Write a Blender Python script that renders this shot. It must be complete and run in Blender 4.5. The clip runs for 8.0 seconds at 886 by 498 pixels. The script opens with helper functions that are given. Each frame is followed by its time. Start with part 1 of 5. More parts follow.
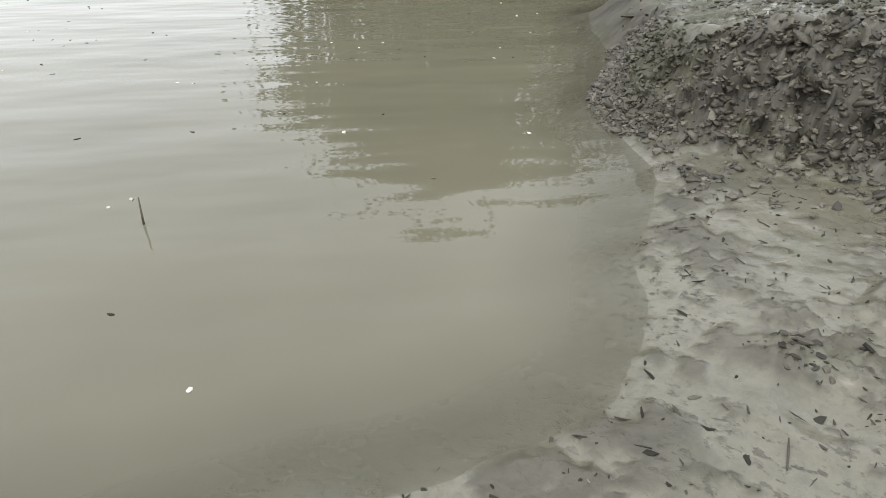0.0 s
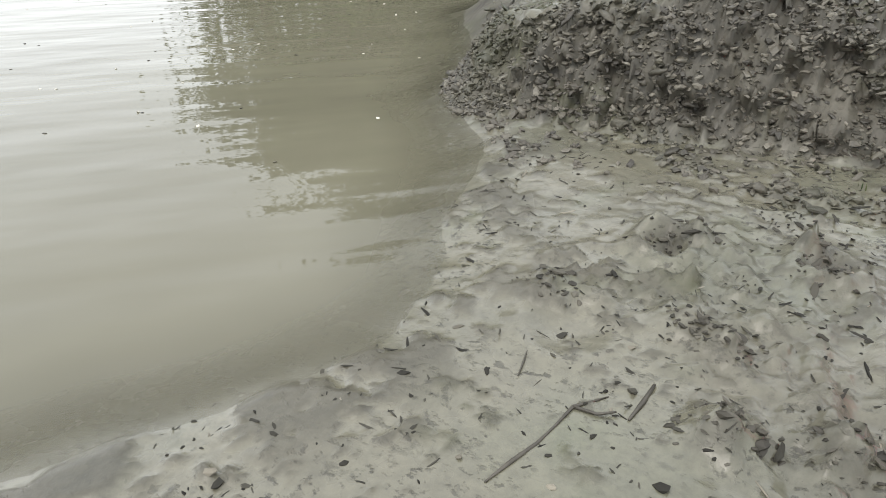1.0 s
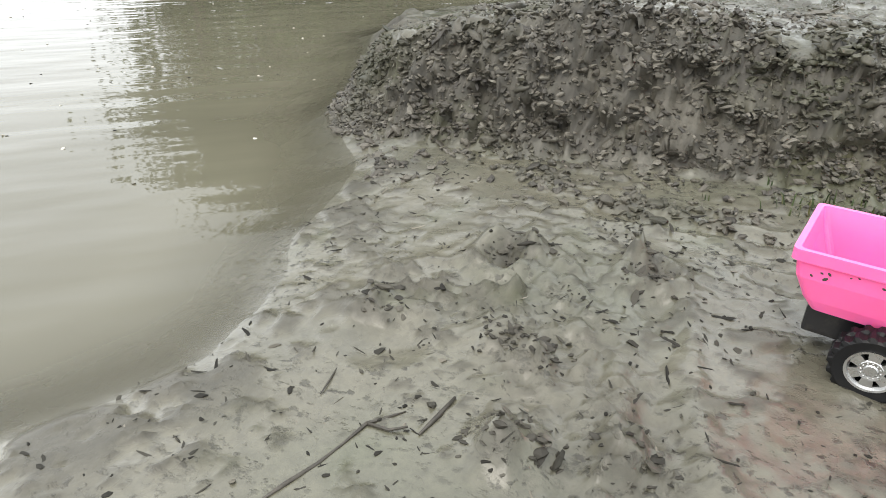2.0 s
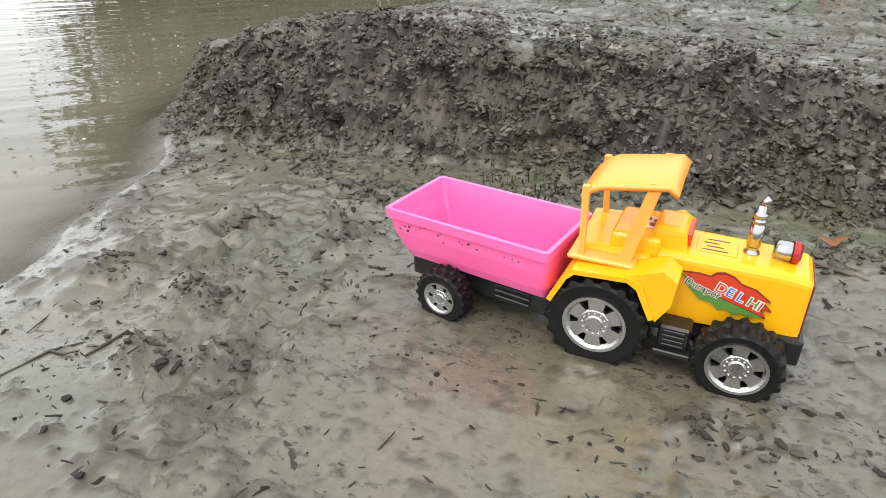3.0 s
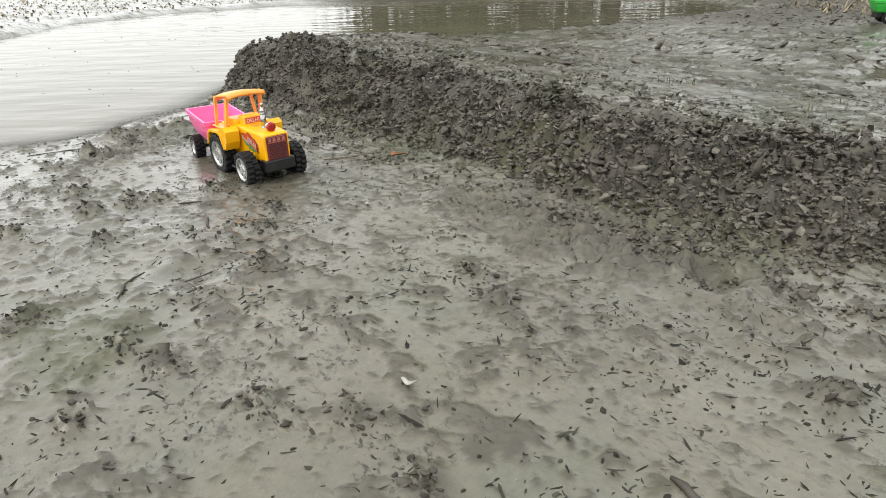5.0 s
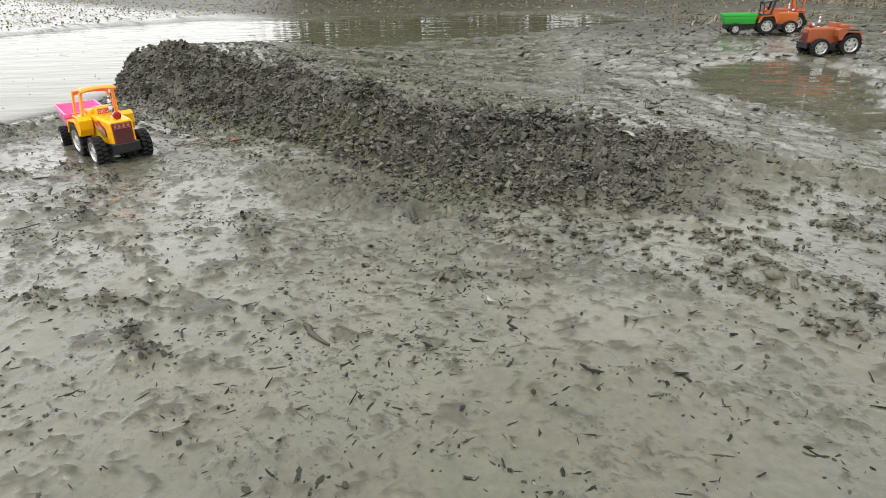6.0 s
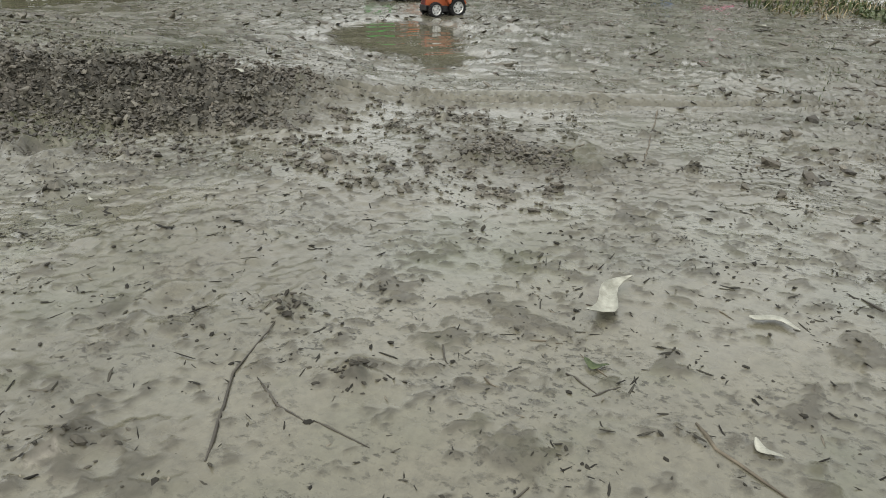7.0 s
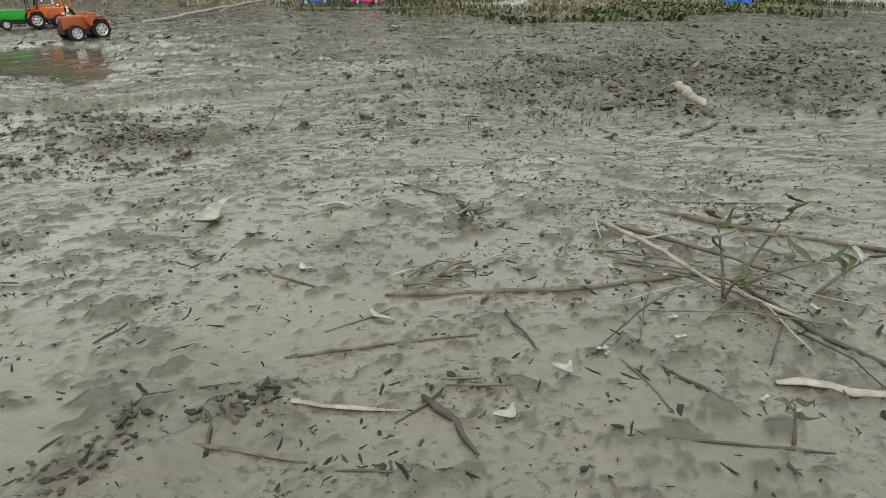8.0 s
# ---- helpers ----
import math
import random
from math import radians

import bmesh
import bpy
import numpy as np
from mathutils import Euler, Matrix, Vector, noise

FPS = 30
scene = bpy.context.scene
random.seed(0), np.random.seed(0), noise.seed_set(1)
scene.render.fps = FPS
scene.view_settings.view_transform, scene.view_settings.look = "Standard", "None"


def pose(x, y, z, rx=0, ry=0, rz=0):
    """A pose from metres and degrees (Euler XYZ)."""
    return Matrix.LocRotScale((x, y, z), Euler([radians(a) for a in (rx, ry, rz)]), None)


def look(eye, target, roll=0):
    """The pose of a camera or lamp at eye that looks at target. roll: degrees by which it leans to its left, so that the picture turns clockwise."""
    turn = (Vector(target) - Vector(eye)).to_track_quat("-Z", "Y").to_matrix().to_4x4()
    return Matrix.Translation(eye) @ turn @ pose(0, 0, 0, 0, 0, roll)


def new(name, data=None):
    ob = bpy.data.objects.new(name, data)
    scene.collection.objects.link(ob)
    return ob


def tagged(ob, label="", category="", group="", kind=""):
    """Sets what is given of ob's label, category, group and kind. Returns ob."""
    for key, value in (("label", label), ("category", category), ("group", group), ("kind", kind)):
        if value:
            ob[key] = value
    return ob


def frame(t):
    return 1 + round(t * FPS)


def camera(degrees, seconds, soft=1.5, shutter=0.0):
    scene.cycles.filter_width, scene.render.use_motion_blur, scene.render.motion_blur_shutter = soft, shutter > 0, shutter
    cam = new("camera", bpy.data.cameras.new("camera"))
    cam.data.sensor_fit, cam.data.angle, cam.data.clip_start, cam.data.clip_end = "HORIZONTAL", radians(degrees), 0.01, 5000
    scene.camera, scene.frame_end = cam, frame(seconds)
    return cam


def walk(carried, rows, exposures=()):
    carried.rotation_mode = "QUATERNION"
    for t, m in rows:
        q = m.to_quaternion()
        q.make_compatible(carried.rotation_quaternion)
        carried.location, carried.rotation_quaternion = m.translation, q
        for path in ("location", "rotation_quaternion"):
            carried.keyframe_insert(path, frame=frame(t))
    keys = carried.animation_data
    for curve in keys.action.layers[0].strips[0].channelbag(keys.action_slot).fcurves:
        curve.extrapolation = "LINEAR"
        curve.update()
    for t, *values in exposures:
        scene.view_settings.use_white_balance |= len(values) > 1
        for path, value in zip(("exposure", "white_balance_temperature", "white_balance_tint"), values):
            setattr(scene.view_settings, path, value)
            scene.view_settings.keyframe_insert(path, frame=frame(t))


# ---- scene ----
cam = camera(69.9, 8.0, soft=0.65)
PATH = [
    (0, (0.314, 0.436, 0.353), (-0.701, 1.806, -0.693), -0.4),
    (0.2, (0.364, 0.419, 0.373), (-0.608, 1.841, -0.644), -0.6),
    (0.5, (0.41, 0.409, 0.375), (-0.447, 1.87, -0.69), 0.9),
    (1, (0.475, 0.458, 0.336), (-0.408, 1.932, -0.688), -1.3),
    (1.5, (0.556, 0.498, 0.321), (-0.276, 2.022, -0.671), 0.0),
    (1.7, (0.56, 0.508, 0.319), (-0.263, 2.058, -0.64), 0.1),
    (2.8, (0.793, 0.527, 0.344), (0.183, 2.166, -0.625), -0.8),
    (3, (0.894, 0.5, 0.356), (0.225, 2.126, -0.597), -0.3),
    (3.5, (1.177, 0.428, 0.393), (0.399, 1.977, -0.605), -3.2),
    (4, (1.578, 0.364, 0.447), (0.52, 1.75, -0.533), -2.0),
    (4.2, (1.748, 0.372, 0.443), (0.602, 1.704, -0.513), -2.4),
    (5.3, (2.224, 0.406, 0.42), (0.903, 1.654, -0.414), -1.3),
    (5.5, (2.315, 0.405, 0.427), (1.02, 1.687, -0.397), -1.6),
    (6, (2.56, 0.426, 0.42), (1.327, 1.769, -0.402), -1.5),
    (6.5, (2.775, 0.377, 0.395), (1.867, 1.937, -0.466), 1.0),
    (6.8, (2.846, 0.339, 0.393), (2.206, 2.008, -0.504), 1.4),
    (7, (2.885, 0.284, 0.389), (2.394, 2.01, -0.495), 1.5),
    (7.2, (2.916, 0.224, 0.384), (2.517, 1.964, -0.516), 0.1),
    (7.5, (2.967, 0.143, 0.347), (2.75, 1.946, -0.492), -0.1),
    (7.8, (3.04, 0.067, 0.34), (3.151, 1.884, -0.487), 0.5),
    (8, (3.082, 0.024, 0.349), (3.4, 1.822, -0.467), -0.2),
]
walk(cam, [(t, look(eye, target, roll)) for t, eye, target, roll in PATH],
     [(0.0, 0.48, 6500, 10), (0.8, 0.6, 6500, 10), (1.5, 0.76, 6550, 10), (2.4, 0.64, 6550, 10), (3.0, 0.52, 6600, 10), (3.5, 0.41, 6600, 10), (5.5, 0.33, 6800, 9.5), (6.5, 0.29, 6800, 9.5), (7.0, 0.26, 6800, 8.5), (8.0, 0.1, 6850, 6)])

# ---- light: bright overcast sky ----
world = bpy.data.worlds.new("overcast_sky")
scene.world = world
world.use_nodes = True
wt = world.node_tree
wt.nodes.clear()
sky = wt.nodes.new("ShaderNodeTexSky")
sky.sky_type = "NISHITA"
sky.sun_disc = False
sky.sun_elevation, sky.sun_rotation = radians(58), radians(200)
sky.air_density, sky.dust_density, sky.ozone_density = 1.0, 6.0, 1.0
veil = wt.nodes.new("ShaderNodeMix")
veil.data_type = "RGBA"
veil.inputs["Factor"].default_value = 0.8
veil.inputs["B"].default_value = (9.4, 9.75, 9.95, 1)
wbg = wt.nodes.new("ShaderNodeBackground")
wbg.inputs["Strength"].default_value = 0.15
wout = wt.nodes.new("ShaderNodeOutputWorld")
wt.links.new(sky.outputs[0], veil.inputs["A"])
wt.links.new(veil.outputs["Result"], wbg.inputs["Color"])
wt.links.new(wbg.outputs[0], wout.inputs[0])
sun = new("sun", bpy.data.lights.new("sun", "SUN"))
sun.data.energy, sun.data.angle, sun.data.color = 0.7, radians(35), (1.0, 0.97, 0.92)
sun.matrix_world = look((0, 0, 20), (0 + 20 * math.sin(radians(200)) / math.tan(radians(58)) * -1, -20 * math.cos(radians(200)) / math.tan(radians(58)), 0))


# ---- materials ----
def mat(name):
    m = bpy.data.materials.new(name)
    m.use_nodes = True
    return m, m.node_tree.nodes, m.node_tree.links, m.node_tree.nodes["Principled BSDF"]


def ramp(nodes, links, src, stops):
    r = nodes.new("ShaderNodeValToRGB")
    el = r.color_ramp.elements
    while len(el) < len(stops):
        el.new(0.5)
    for e, (p, c) in zip(el, stops):
        e.position, e.color = p, (*c, 1) if len(c) == 3 else c
    links.new(src, r.inputs[0])
    return r.outputs[0]


def tex(nodes, links, scale, detail=4, rough=0.55, vec=None, kind="ShaderNodeTexNoise"):
    n = nodes.new(kind)
    n.inputs["Scale"].default_value = scale
    if kind == "ShaderNodeTexNoise":
        n.inputs["Detail"].default_value, n.inputs["Roughness"].default_value = detail, rough
    if vec is None:
        vec = nodes.new("ShaderNodeTexCoord").outputs["Object"]
    links.new(vec, n.inputs["Vector"])
    return n.outputs[0]


def mixc(nodes, links, fac, a, b, blend="MIX"):
    m = nodes.new("ShaderNodeMix")
    m.data_type, m.blend_type = "RGBA", blend
    for sock, v in (("Factor", fac), ("A", a), ("B", b)):
        if isinstance(v, (int, float)):
            m.inputs[sock].default_value = v
        elif isinstance(v, tuple):
            m.inputs[sock].default_value = (*v, 1)
        else:
            links.new(v, m.inputs[sock])
    return m.outputs["Result"]


def bump(nodes, links, bsdf, src, strength, dist, normal=None):
    b = nodes.new("ShaderNodeBump")
    b.inputs["Strength"].default_value, b.inputs["Distance"].default_value = strength, dist
    links.new(src, b.inputs["Height"])
    if normal is not None:
        links.new(normal, b.inputs["Normal"])
    links.new(b.outputs[0], bsdf.inputs["Normal"])
    return b.outputs[0]


def stretched(nodes, links, scale, turn=0.0):
    """Object coordinates drawn out along one direction."""
    mp = nodes.new("ShaderNodeMapping")
    mp.inputs["Scale"].default_value, mp.inputs["Rotation"].default_value = scale, (0, 0, turn)
    links.new(nodes.new("ShaderNodeTexCoord").outputs["Object"], mp.inputs["Vector"])
    return mp.outputs[0]


def mud_material():
    m, n, l, b = mat("wet_mud")
    big = tex(n, l, 2.2, 5, 0.6)
    mid = tex(n, l, 11, 6, 0.65)
    fine = tex(n, l, 95, 5, 0.7)
    silt = ramp(n, l, big, [(0.32, (0.112, 0.109, 0.08)), (0.5, (0.143, 0.134, 0.098)), (0.68, (0.122, 0.122, 0.093))])
    silt = mixc(n, l, ramp(n, l, mid, [(0.5, (0, 0, 0)), (0.72, (0.3, 0.3, 0.3))]), silt, (0.078, 0.075, 0.058))
    algae = ramp(n, l, tex(n, l, 3.1, 3, 0.5), [(0.54, (0, 0, 0)), (0.74, (0.38, 0.38, 0.38))])
    silt = mixc(n, l, algae, silt, (0.09, 0.107, 0.062))
    slime = n.new("ShaderNodeAttribute")
    slime.attribute_name = "slime"
    silt = mixc(n, l, slime.outputs["Fac"], silt, (0.09, 0.1, 0.056))
    crumb = n.new("ShaderNodeAttribute")
    crumb.attribute_name = "crumb"
    soil = ramp(n, l, mid, [(0.3, (0.03, 0.0275, 0.021)), (0.7, (0.096, 0.088, 0.068))])
    moss = ramp(n, l, tex(n, l, 4.2, 4, 0.6), [(0.55, (0, 0, 0)), (0.68, (0.6, 0.6, 0.6))])
    soil = mixc(n, l, moss, soil, (0.058, 0.062, 0.027))
    soil = mixc(n, l, slime.outputs["Fac"], soil, (0.07, 0.072, 0.028))
    # torn bits trodden into silt, in drifts; their undercut shade is painted dark too
    long_way = stretched(n, l, (0.85, 1.12, 1), 0.4)
    drift = ramp(n, l, tex(n, l, 5.5, 5, 0.65), [(0.44, (0, 0, 0)), (0.6, (1, 1, 1))])
    specks = ramp(n, l, tex(n, l, 120, 3, 0.6, long_way), [(0.56, (0, 0, 0)), (0.66, (0.85, 0.85, 0.85))])
    smears = ramp(n, l, tex(n, l, 42, 5, 0.68, long_way), [(0.57, (0, 0, 0)), (0.7, (0.8, 0.8, 0.8))])
    marks = mixc(n, l, 1.0, mixc(n, l, 1.0, specks, smears, "LIGHTEN"), mixc(n, l, 0.85, (1, 1, 1), drift), "MULTIPLY")
    silt = mixc(n, l, marks, silt, (0.034, 0.032, 0.025))
    col = mixc(n, l, crumb.outputs["Fac"], silt, soil)
    grain = ramp(n, l, fine, [(0.3, (0.62, 0.62, 0.62)), (0.6, (1.06, 1.06, 1.06))])
    col = mixc(n, l, 0.6, col, grain, "MULTIPLY")
    l.new(col, b.inputs["Base Color"])
    sheen = ramp(n, l, tex(n, l, 7, 5, 0.6), [(0.35, (0.12, 0.12, 0.12)), (0.62, (0.36, 0.36, 0.36))])
    r = mixc(n, l, crumb.outputs["Fac"], sheen, (0.55, 0.55, 0.55))
    l.new(r, b.inputs["Roughness"])
    b.inputs["IOR"].default_value = 1.4
    one = bump(n, l, b, mid, 0.2, 0.01)
    two = bump(n, l, b, marks, 0.5, 0.002, one)
    bump(n, l, b, fine, 0.22, 0.003, two)
    film = n.new("ShaderNodeBump")
    film.inputs["Strength"].default_value, film.inputs["Distance"].default_value = 0.2, 0.004
    l.new(tex(n, l, 28, 4, 0.6), film.inputs["Height"])
    l.new(film.outputs[0], b.inputs["Coat Normal"])
    wet = mixc(n, l, crumb.outputs["Fac"], mixc(n, l, marks, (0.95, 0.95, 0.95), (0.3, 0.3, 0.3)), (0.05, 0.05, 0.05))
    l.new(wet, b.inputs["Coat Weight"])
    l.new(ramp(n, l, tex(n, l, 5, 4, 0.6), [(0.35, (0.1, 0.1, 0.1)), (0.65, (0.36, 0.36, 0.36))]), b.inputs["Coat Roughness"])
    b.inputs["Coat IOR"].default_value = 1.36
    return m


def clod_material():
    m, n, l, b = mat("mud_crumbs")
    g = n.new("ShaderNodeNewGeometry")
    c = ramp(n, l, g.outputs["Random Per Island"], [(0, (0.034, 0.03, 0.023)), (0.6, (0.09, 0.081, 0.062)), (1, (0.16, 0.147, 0.117))])
    hue = tex(n, l, 3.3, 4, 0.6)
    c = mixc(n, l, ramp(n, l, hue, [(0.52, (0, 0, 0)), (0.66, (0.6, 0.6, 0.6))]), c, (0.05, 0.054, 0.026))
    c = mixc(n, l, ramp(n, l, hue, [(0.34, (0.5, 0.5, 0.5)), (0.46, (0, 0, 0))]), c, (0.088, 0.074, 0.059))
    f = tex(n, l, 180, 4, 0.7)
    c = mixc(n, l, 0.7, c, ramp(n, l, f, [(0.3, (0.6, 0.6, 0.6)), (0.7, (1.15, 1.15, 1.15))]), "MULTIPLY")
    l.new(c, b.inputs["Base Color"])
    b.inputs["Roughness"].default_value = 0.5
    bump(n, l, b, f, 0.6, 0.003)
    return m


def bits_material(name, stops, rough=0.7):
    m, n, l, b = mat(name)
    g = n.new("ShaderNodeNewGeometry")
    l.new(ramp(n, l, g.outputs["Random Per Island"], stops), b.inputs["Base Color"])
    b.inputs["Roughness"].default_value, b.inputs["Specular IOR Level"].default_value = rough, 0.2
    return m


def water_material():
    m, n, l, b = mat("muddy_water")
    silt = ramp(n, l, tex(n, l, 1.7, 4, 0.55), [(0.35, (0.119, 0.112, 0.08)), (0.65, (0.143, 0.135, 0.097))])
    l.new(silt, b.inputs["Base Color"])
    b.inputs["Roughness"].default_value, b.inputs["IOR"].default_value = 0.03, 1.36
    co = n.new("ShaderNodeTexCoord").outputs["Object"]
    turn = n.new("ShaderNodeMapping")
    turn.inputs["Rotation"].default_value = (0, 0, radians(-42))
    l.new(co, turn.inputs["Vector"])
    mp = n.new("ShaderNodeMapping")
    mp.inputs["Scale"].default_value = (0.5, 1.4, 1)
    l.new(turn.outputs[0], mp.inputs["Vector"])
    wave = tex(n, l, 5.5, 2, 0.45, mp.outputs[0])
    swell = bump(n, l, b, wave, 0.17, 0.04)
    fine = tex(n, l, 15, 2, 0.5, mp.outputs[0])
    bump(n, l, b, fine, 0.06, 0.01, swell)
    # thin water over the shelving mud lets the bottom through
    d = n.new("ShaderNodeAttribute")
    d.attribute_name = "depth"
    clear = n.new("ShaderNodeBsdfTransparent")
    mix = n.new("ShaderNodeMixShader")
    out = n["Material Output"]
    l.new(ramp(n, l, d.outputs["Fac"], [(0.0, (0.3, 0.3, 0.3)), (0.5, (0.8, 0.8, 0.8)), (1.0, (1, 1, 1))]), mix.inputs[0])
    l.new(clear.outputs[0], mix.inputs[1])
    l.new(b.outputs[0], mix.inputs[2])
    l.new(mix.outputs[0], out.inputs["Surface"])
    return m


def plastic(name, colour, rough=0.35, glow=0.0, dirt=0.25):
    m, n, l, b = mat(name)
    d = ramp(n, l, tex(n, l, 60, 5, 0.7), [(0.55, (0, 0, 0)), (0.75, (dirt, dirt, dirt))])
    l.new(mixc(n, l, d, colour, (0.2, 0.17, 0.12)), b.inputs["Base Color"])
    b.inputs["Roughness"].default_value = rough
    b.inputs["Subsurface Weight"].default_value = glow
    b.inputs["Subsurface Radius"].default_value = (0.01, 0.006, 0.004)
    b.inputs["Subsurface Scale"].default_value = 0.5
    bump(n, l, b, tex(n, l, 300, 3), 0.08, 0.001)
    return m


def metal(name, colour, rough=0.2):
    m, n, l, b = mat(name)
    b.inputs["Base Color"].default_value = (*colour, 1)
    b.inputs["Metallic"].default_value = 1.0
    l.new(ramp(n, l, tex(n, l, 120, 4), [(0.3, (rough, rough, rough)), (0.75, (rough + 0.25,) * 3)]), b.inputs["Roughness"])
    return m


def fibre(name, dark, light, rough=0.75, scale=40):
    m, n, l, b = mat(name)
    l.new(ramp(n, l, tex(n, l, scale, 5, 0.65), [(0.3, dark), (0.7, light)]), b.inputs["Base Color"])
    b.inputs["Roughness"].default_value = rough
    bump(n, l, b, tex(n, l, scale * 5, 4), 0.4, 0.002)
    return m


MUD = mud_material()
CLOD = clod_material()
WATER = water_material()
BITS = bits_material("dark_debris", [(0, (0.014, 0.013, 0.0105)), (0.7, (0.036, 0.034, 0.027)), (0.95, (0.065, 0.061, 0.049)), (1, (0.22, 0.2, 0.16))])
TORN = bits_material("torn_mud", [(0, (0.026, 0.024, 0.019)), (0.6, (0.055, 0.051, 0.041)), (1, (0.1, 0.093, 0.075))], 0.5)
STRAW = bits_material("dead_straw", [(0, (0.11, 0.09, 0.055)), (0.6, (0.22, 0.18, 0.11)), (1, (0.36, 0.31, 0.2))])
GRASS = bits_material("green_weeds", [(0, (0.025, 0.042, 0.014)), (0.7, (0.05, 0.07, 0.026)), (1, (0.12, 0.11, 0.05))], 0.6)
FOAM = bits_material("foam_flecks", [(0, (0.4, 0.37, 0.3)), (1, (0.7, 0.68, 0.6))], 0.5)
FOLIAGE = bits_material("tree_leaves", [(0, (0.03, 0.05, 0.015)), (0.6, (0.06, 0.085, 0.025)), (1, (0.1, 0.12, 0.045))], 0.55)
BARK = fibre("tree_bark", (0.06, 0.05, 0.04), (0.14, 0.12, 0.09), 0.85, 12)
WOOD = fibre("dry_twig", (0.05, 0.043, 0.032), (0.17, 0.145, 0.105), 0.75)
WETWOOD = fibre("wet_twig", (0.024, 0.021, 0.016), (0.075, 0.066, 0.05), 0.5)
PALEWOOD = fibre("bleached_stick", (0.14, 0.128, 0.1), (0.4, 0.37, 0.31), 0.7)
PALELEAF = fibre("bleached_leaf", (0.17, 0.17, 0.135), (0.44, 0.44, 0.38), 0.65, 60)
GREENLEAF = fibre("fresh_leaf", (0.028, 0.045, 0.014), (0.085, 0.11, 0.035), 0.45, 60)
YELLOW = plastic("yellow_plastic", (0.93, 0.46, 0.008), 0.25, 0.2, 0.05)
AMBER = plastic("amber_plastic", (0.97, 0.4, 0.075), 0.32, 0.4, 0.05)
PINK = plastic("pink_plastic", (0.98, 0.16, 0.42), 0.28, 0.5, 0.03)
BLACK = plastic("black_plastic", (0.012, 0.012, 0.013), 0.35, 0, 0.12)
RUBBER = plastic("tyre_rubber", (0.007, 0.007, 0.0075), 0.5, 0, 0.05)
RUBBER.node_tree.nodes["Principled BSDF"].inputs["Specular IOR Level"].default_value = 0.28
SILVER = metal("silver_rim", (0.55, 0.55, 0.54), 0.2)
CHROME = metal("chrome", (0.46, 0.46, 0.46), 0.06)
RED = plastic("red_plastic", (0.36, 0.014, 0.012), 0.25)
DECAL_RED = plastic("decal_red", (0.6, 0.05, 0.02), 0.35)
DECAL_GREEN = plastic("decal_green", (0.1, 0.25, 0.05), 0.35)
DECAL_BLUE = plastic("decal_blue", (0.03, 0.18, 0.6), 0.35)
DECAL_WHITE = plastic("decal_white", (0.75, 0.7, 0.6), 0.35)
MAROON = plastic("decal_maroon", (0.16, 0.02, 0.02), 0.35)
GREEN = plastic("green_plastic", (0.03, 0.4, 0.05), 0.35, 0.1)
ORANGE = plastic("orange_plastic", (0.5, 0.11, 0.015), 0.45, 0.1, 0.8)
RUST = plastic("muddy_orange_plastic", (0.34, 0.08, 0.025), 0.55, 0, 0.9)
BLUE = plastic("blue_plastic", (0.04, 0.16, 0.5), 0.35)
MAGENTA = plastic("magenta_plastic", (0.8, 0.05, 0.3), 0.35)


# ---- numeric noise ----
def hash2(ix, iy, seed):
    h = (ix.astype(np.int64) * 374761393 + iy.astype(np.int64) * 668265263 + seed * 1442695041) & 0xFFFFFFFF
    h = ((h ^ (h >> 13)) * 1274126177) & 0xFFFFFFFF
    return ((h ^ (h >> 16)) & 0xFFFF) / 65535.0


def vnoise(x, y, seed=0):
    ix, iy = np.floor(x), np.floor(y)
    fx, fy = x - ix, y - iy
    ux, uy = fx * fx * fx * (fx * (fx * 6 - 15) + 10), fy * fy * fy * (fy * (fy * 6 - 15) + 10)
    a, b = hash2(ix, iy, seed), hash2(ix + 1, iy, seed)
    c, d = hash2(ix, iy + 1, seed), hash2(ix + 1, iy + 1, seed)
    return (a + (b - a) * ux) * (1 - uy) + (c + (d - c) * ux) * uy - 0.5


def fbm(x, y, scale, octaves=4, seed=0, gain=0.5, turn=0.4):
    out, amp = 0, 1.0
    for k in range(octaves):
        ca, sa = math.cos(0.6 * k * turn * 2.5 + turn), math.sin(0.6 * k * turn * 2.5 + turn)
        out = out + amp * vnoise((x * ca - y * sa) * scale, (x * sa + y * ca) * scale, seed + k)
        scale, amp = scale * 2.03, amp * gain
    return out


def smooth(a, b, v):
    t = np.clip((v - a) / (b - a), 0, 1)
    return t * t * (3 - 2 * t)


def outline_distance(x, y, poly):
    """Distance to a closed outline, positive outside."""
    best, inside = np.full(x.shape, 1e9), np.zeros(x.shape, bool)
    for (ax, ay), (bx, by) in zip(poly, poly[1:] + poly[:1]):
        dx, dy = bx - ax, by - ay
        t = np.clip(((x - ax) * dx + (y - ay) * dy) / (dx * dx + dy * dy), 0, 1)
        best = np.minimum(best, (x - ax - t * dx) ** 2 + (y - ay - t * dy) ** 2)
        cross = (ay > y) != (by > y)
        with np.errstate(divide="ignore", invalid="ignore"):
            inside ^= cross & (x < dx * (y - ay) / (dy if dy else 1e-9) + ax)
    return np.where(inside, -1, 1) * np.sqrt(best)


